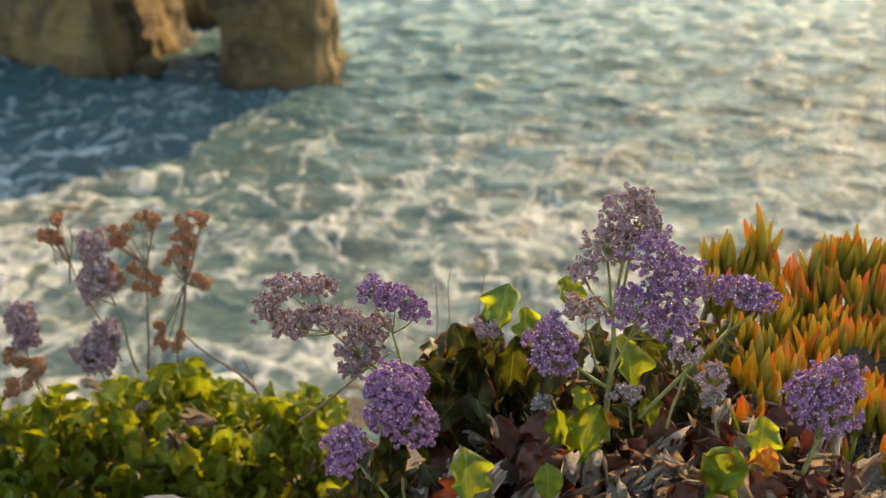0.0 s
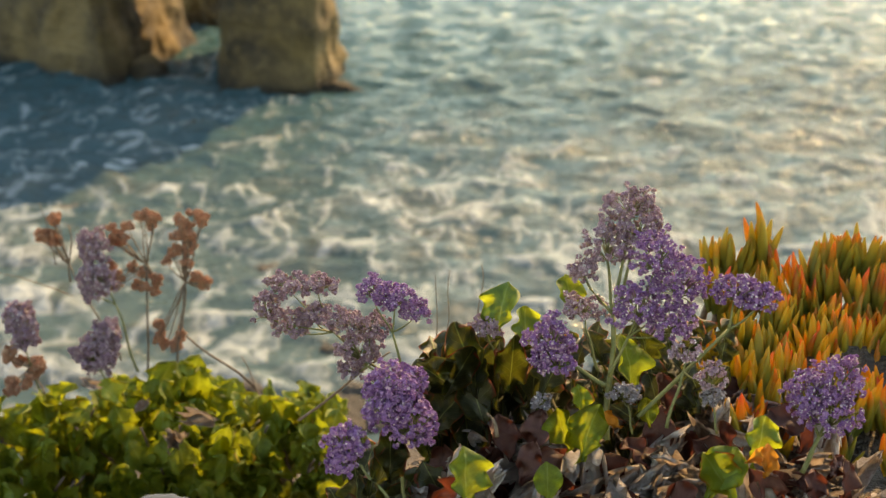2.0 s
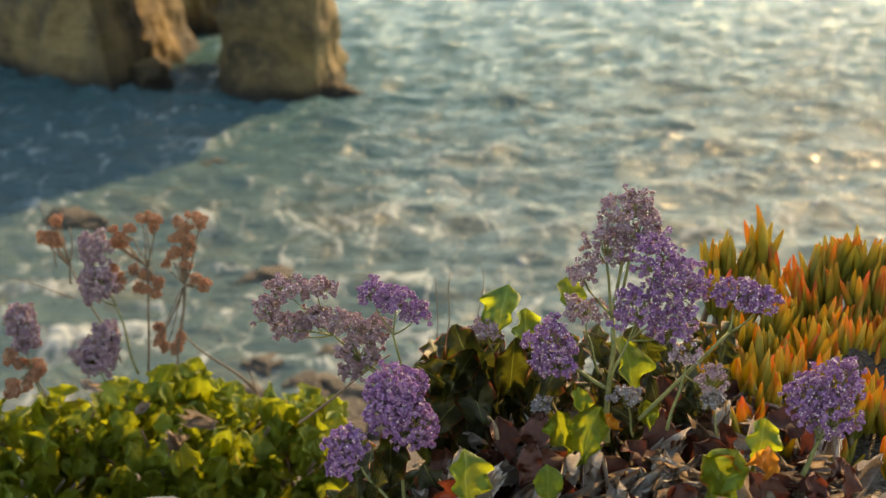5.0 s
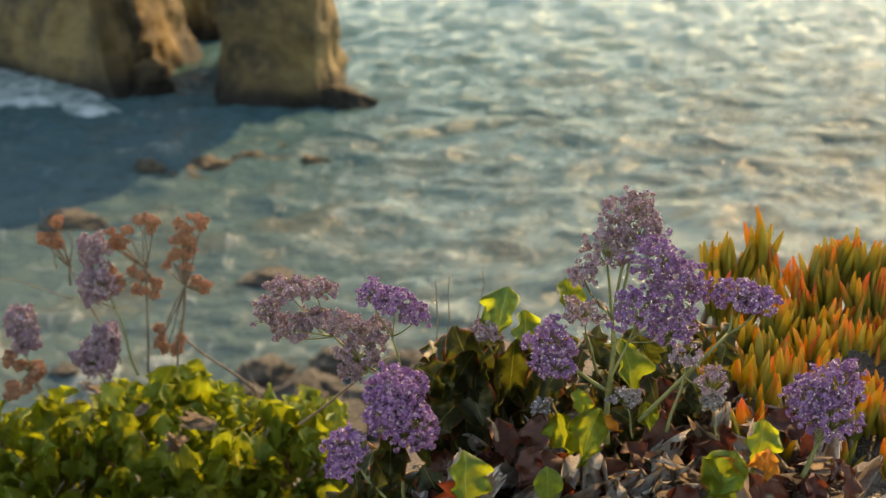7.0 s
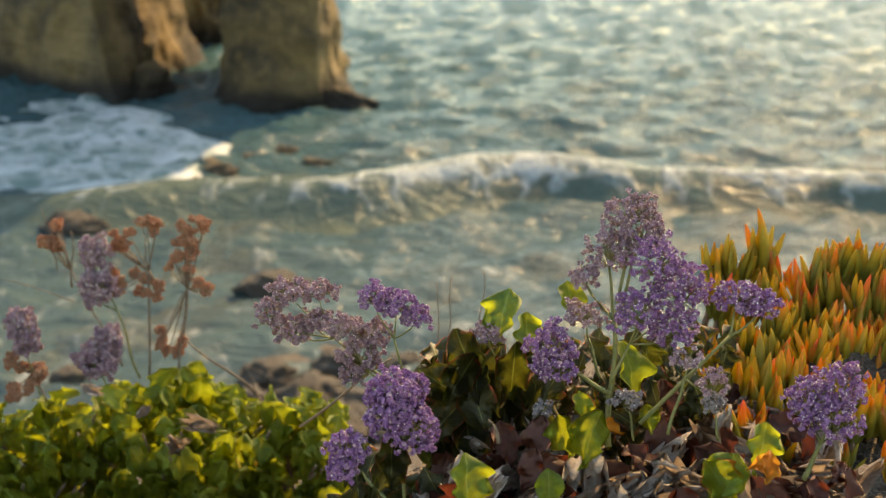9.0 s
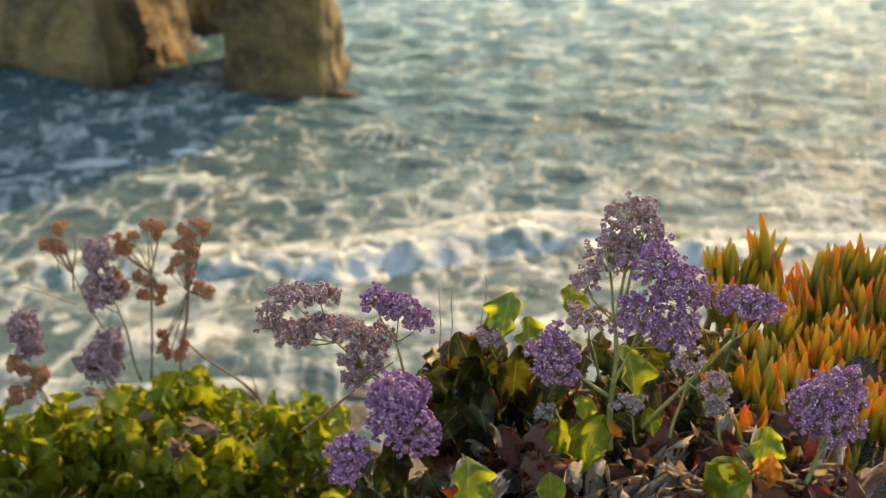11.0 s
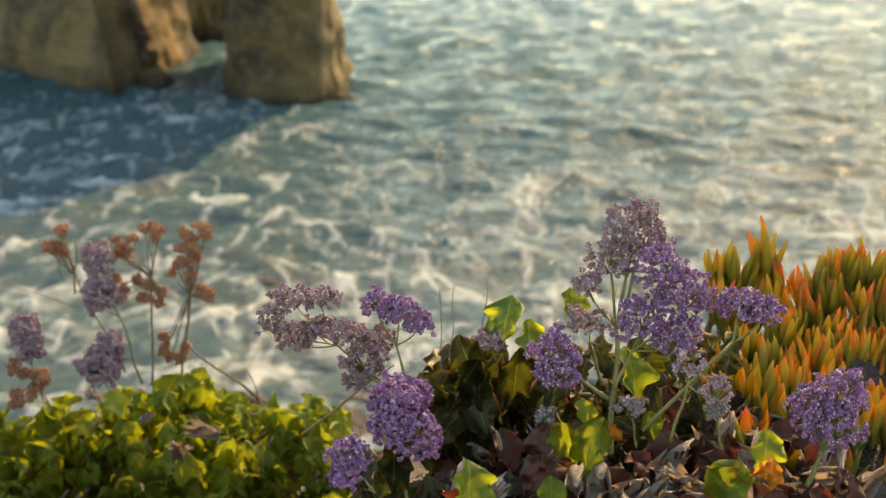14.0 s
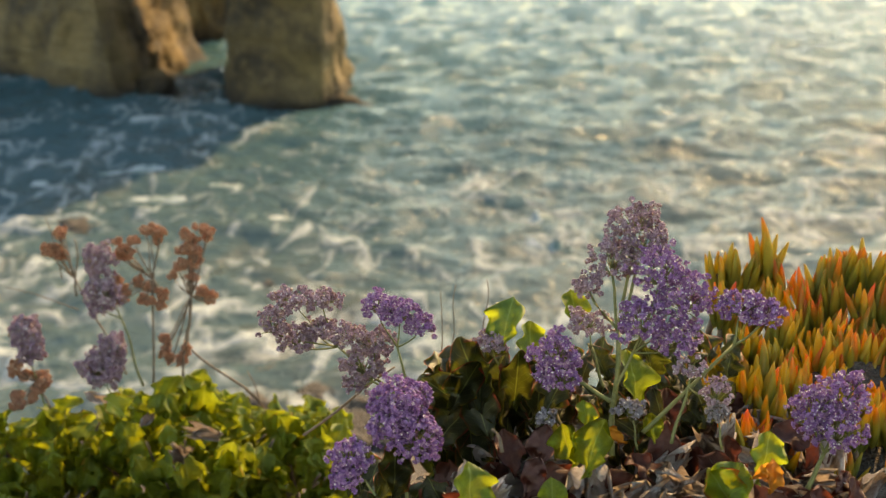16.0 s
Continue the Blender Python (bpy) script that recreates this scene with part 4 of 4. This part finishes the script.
    for k, (b, d) in enumerate((((0.420, 1.999, 7.154), (0.9, 0.2, 0.3)), ((0.445, 1.985, 7.138), (0.3, 0.1, 0.9)), ((0.272, 2.199, 7.127), (-0.8, 0.1, 0.5)))):
        place_leaf(wither, scrap[k % 2], b, d, (0.2, -0.8, 0.6), 0.7)
    plant = empty("sea_lavender_rosette", (-0.118, 2.218, 7.007), "dull low rosette under the violet head", "plant", "leaf rosettes")
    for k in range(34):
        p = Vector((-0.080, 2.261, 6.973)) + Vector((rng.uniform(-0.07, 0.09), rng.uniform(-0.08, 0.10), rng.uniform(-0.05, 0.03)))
        place_leaf(plant, rng.choice(SHADED_LEAVES), p, (rng.uniform(-0.8, 0.8), rng.uniform(-0.4, 0.4), 1), (rng.uniform(-0.7, 0.7), -1, rng.uniform(-0.2, 0.7)), rng.uniform(0.45, 0.8))
    for at, x0, x1, y0, y1, n, label in (((0.233, 2.218, 7.007), -0.05, 0.26, 1.92, 2.55, 180, "heap of curled dry grey and dark red leaves"),
                                       ((0.486, 2.172, 7.027), 0.22, 0.64, 1.92, 2.5, 185, "heap of crumpled dry leaves beside the ice plant")):
        litter = empty("withered_leaves", at, label, "dead leaves", "withered leaves")
        for k in range(n):
            y = rng.uniform(y0, y1)
            x = rng.uniform(x0 + max(0, y - 2.0) * 0.35, x1)
            z = 7.03 + rng.uniform(-0.04, 0.03)
            d = Vector((rng.uniform(-1, 1), rng.uniform(-0.6, 0.6), rng.uniform(-0.1, 0.7)))
            me = rng.choice(RED_LEAVES) if rng.random() < 0.25 else rng.choice(DRY_LEAVES)
            place_leaf(litter, me, (x, y, z), d, (rng.uniform(-0.6, 0.6), -1, rng.uniform(0.0, 1.0)), rng.uniform(0.55, 1.0), "leaf")


build_near_leaves()


def build_sticks():
    for a, b, r, label in (((0.081, 2.149, 7.133), (0.066, 2.158, 7.166), 0.0035, "broken pale dry twig"), ((-0.462, 3.671, 6.634), (-0.648, 3.710, 6.778), 0.004, "long dry twig over the leaf cushion"),
                           ((-0.016, 3.037, 6.969), (-0.015, 3.076, 7.116), 0.0014, "thin dry grass stalk"), ((0.001, 3.040, 6.981), (0.016, 3.079, 7.128), 0.0014, "thin dry grass stalk"), ((0.071, 3.049, 7.015), (0.081, 3.082, 7.139), 0.0014, "thin dry grass stalk"),
                           ((-1.029, 4.119, 6.759), (-1.233, 4.136, 6.820), 0.0016, "thin bare side twig of a dried stalk"), ((-1.012, 4.033, 6.825), (-1.017, 4.073, 6.974), 0.003, "thin bare dried flower stalk"), ((-1.051, 4.045, 6.870), (-1.097, 4.089, 7.033), 0.0016, "thin bare dried flower stalk"), ((-0.474, 3.675, 6.648), (-0.508, 3.697, 6.727), 0.002, "thin bare dried flower stalk"),
                           ((-0.279, 2.811, 6.901), (-0.096, 2.656, 7.093), 0.003, "bare leaning flower stalk")):
        bm = bmesh.new()
        tube(bm, [Vector(p) - Vector(a) for p in bend(a, b, (0.004, 0, 0.004))], r, r * 0.6)
        ob = new("twig", mesh_of("twig", bm, TWIG))
        ob.location = a
        tagged(ob, label, "twig", "dry twigs and stalks")


build_sticks()


def build_stone():
    me = stack_mesh("stone", (0.12, 0.12, 0.07), (0, 0), 0, ((0.05, -0.1, 1, 0.6),), 77, STONE, 0.08)
    ob = new("stone", me)
    ob.location = (-0.600, 2.940, 6.603)
    tagged(ob, "pale blue-grey stone half buried under the leaves", "stone")


build_stone()


def motions():
    """The surf: two sheets of water that drift through one another and rise and fall with the swell."""
    level = ((0, 0.10), (1.5, 0.06), (3.5, -0.05), (5.2, -0.15), (7, -0.34), (8.7, -0.38), (9.6, -0.08), (11.5, 0.15), (12.5, 0.15), (14, 0.06), (16, 0.0))
    walk(SWELLS[0], [(t, pose(0.35 * t, -0.55 * t, z)) for t, z in level])
    walk(SWELLS[1], [(t, pose(-0.6 * t, 0.35 * t, z)) for t, z in level])
    # the wave: far out and low at first, up on the reef at 8 s, broken on the shore at 12 s
    walk(WAVE, [(t, pose(0, y, z)) for t, y, z in ((0, 64, -0.9), (5, 51, -0.9), (7, 43.7, -0.75), (7.7, 41, -0.6), (8.1, 39.4, -0.35), (8.6, 36.4, -0.12), (9.2, 34.3, 0.0), (10.2, 31.4, 0.06), (11.3, 27.6, 0.05), (12, 25.4, -0.15), (13, 23.8, -0.6), (14, 23.2, -1.0), (16, 23, -1.2))])
    walk(CREST, [(t, pose(0, y, z)) for t, y, z in ((0, 0.2, -0.25), (7.8, 0.2, -0.25), (8.6, 0.10, -0.15), (9.2, 0.05, -0.07), (10.4, -0.25, 0.03), (11.4, -0.5, 0.10), (12.2, -0.7, 0.12), (16, -1.0, 0.0))])

    def drift(ob, rows):
        walk(ob, [(t, pose(x, y, z, 0, 0, turn)) for t, x, y, z, turn in rows])
    drift(RAFT_SHADE, ((0, -9.5, 38, 0.15, 0), (2, -9.3, 37, 0.06, 2), (3.5, -9.2, 36.5, -0.1, 3), (4.5, -14, 48, -0.8, 0), (5.8, -17, 55, -0.4, 0), (6.8, -16.2, 54, 0.0, 2), (7.5, -15.2, 52.5, 0.04, 4), (8.3, -13.8, 46.5, 0.02, 6), (9.2, -11.0, 40.2, 0.06, 8), (10.2, -10.0, 38.2, 0.15, 10), (11.3, -9.2, 37, 0.22, 12), (13, -8.8, 37, 0.15, 14), (16, -8.6, 37, 0.03, 17)))
    drift(RAFT_SHORE, ((0, -2.4, 22.9, 0.16, 0), (1.2, -2.3, 23.2, 0.05, 2), (2.2, -2.2, 23.8, -0.15, 3), (4, -2, 24.8, -0.6, 4), (9.8, -2.6, 26, -0.7, 0), (11.2, -2.8, 25.2, 0.02, -2), (12, -2.6, 23.4, 0.18, 0), (13, -2.4, 22.9, 0.18, 2), (14.5, -2.2, 23.2, 0.05, 4), (16, -2.1, 23.6, -0.06, 5)))
    drift(RAFT_MID, ((0, -3.2, 32.5, 0.10, 0), (2, -2.6, 32.2, 0.02, 8), (4, -2.0, 32, -0.25, 14), (6, -1.6, 32, -0.6, 18), (9.5, -4.4, 33, -0.6, 0), (11.3, -4.2, 31.5, 0.06, 10), (12.6, -4.0, 31, 0.10, 22), (14, -3.6, 31, 0.05, 32), (16, -3.2, 31, -0.02, 40)))
    drift(JET_EARLY, ((0, 2.6, 32.5, 0.24, 0), (0.6, 2.9, 31.5, 0.28, 4), (1.5, 3.5, 31.5, 0.02, 8), (2.5, 4.2, 32, -0.3, 10), (4, 5, 32, -0.9, 10), (16, 5, 32, -0.9, 10)))
    drift(JET_LATE, ((0, -1.2, 32, -0.9, 0), (12.6, -1.2, 32, -0.6, 0), (13.5, -0.7, 30.8, 0.0, 0), (14, 0.0, 31.2, 0.20, 3), (14.5, 1.1, 31.0, 0.22, 4), (15, 1.85, 31.0, 0.22, 6), (16, 2.1, 31.2, 0.20, 10)))
    for thing, foot, seed in STALKS:
        gust = 0.25 + 0.2 * (foot.y > 3)
        walk(thing, [(t, pose(*foot, gust * math.sin(t * 1.3 + seed), gust * math.sin(t * 0.9 + seed * 2.1), 0)) for t in [k * 0.8 for k in range(21)]])


motions()
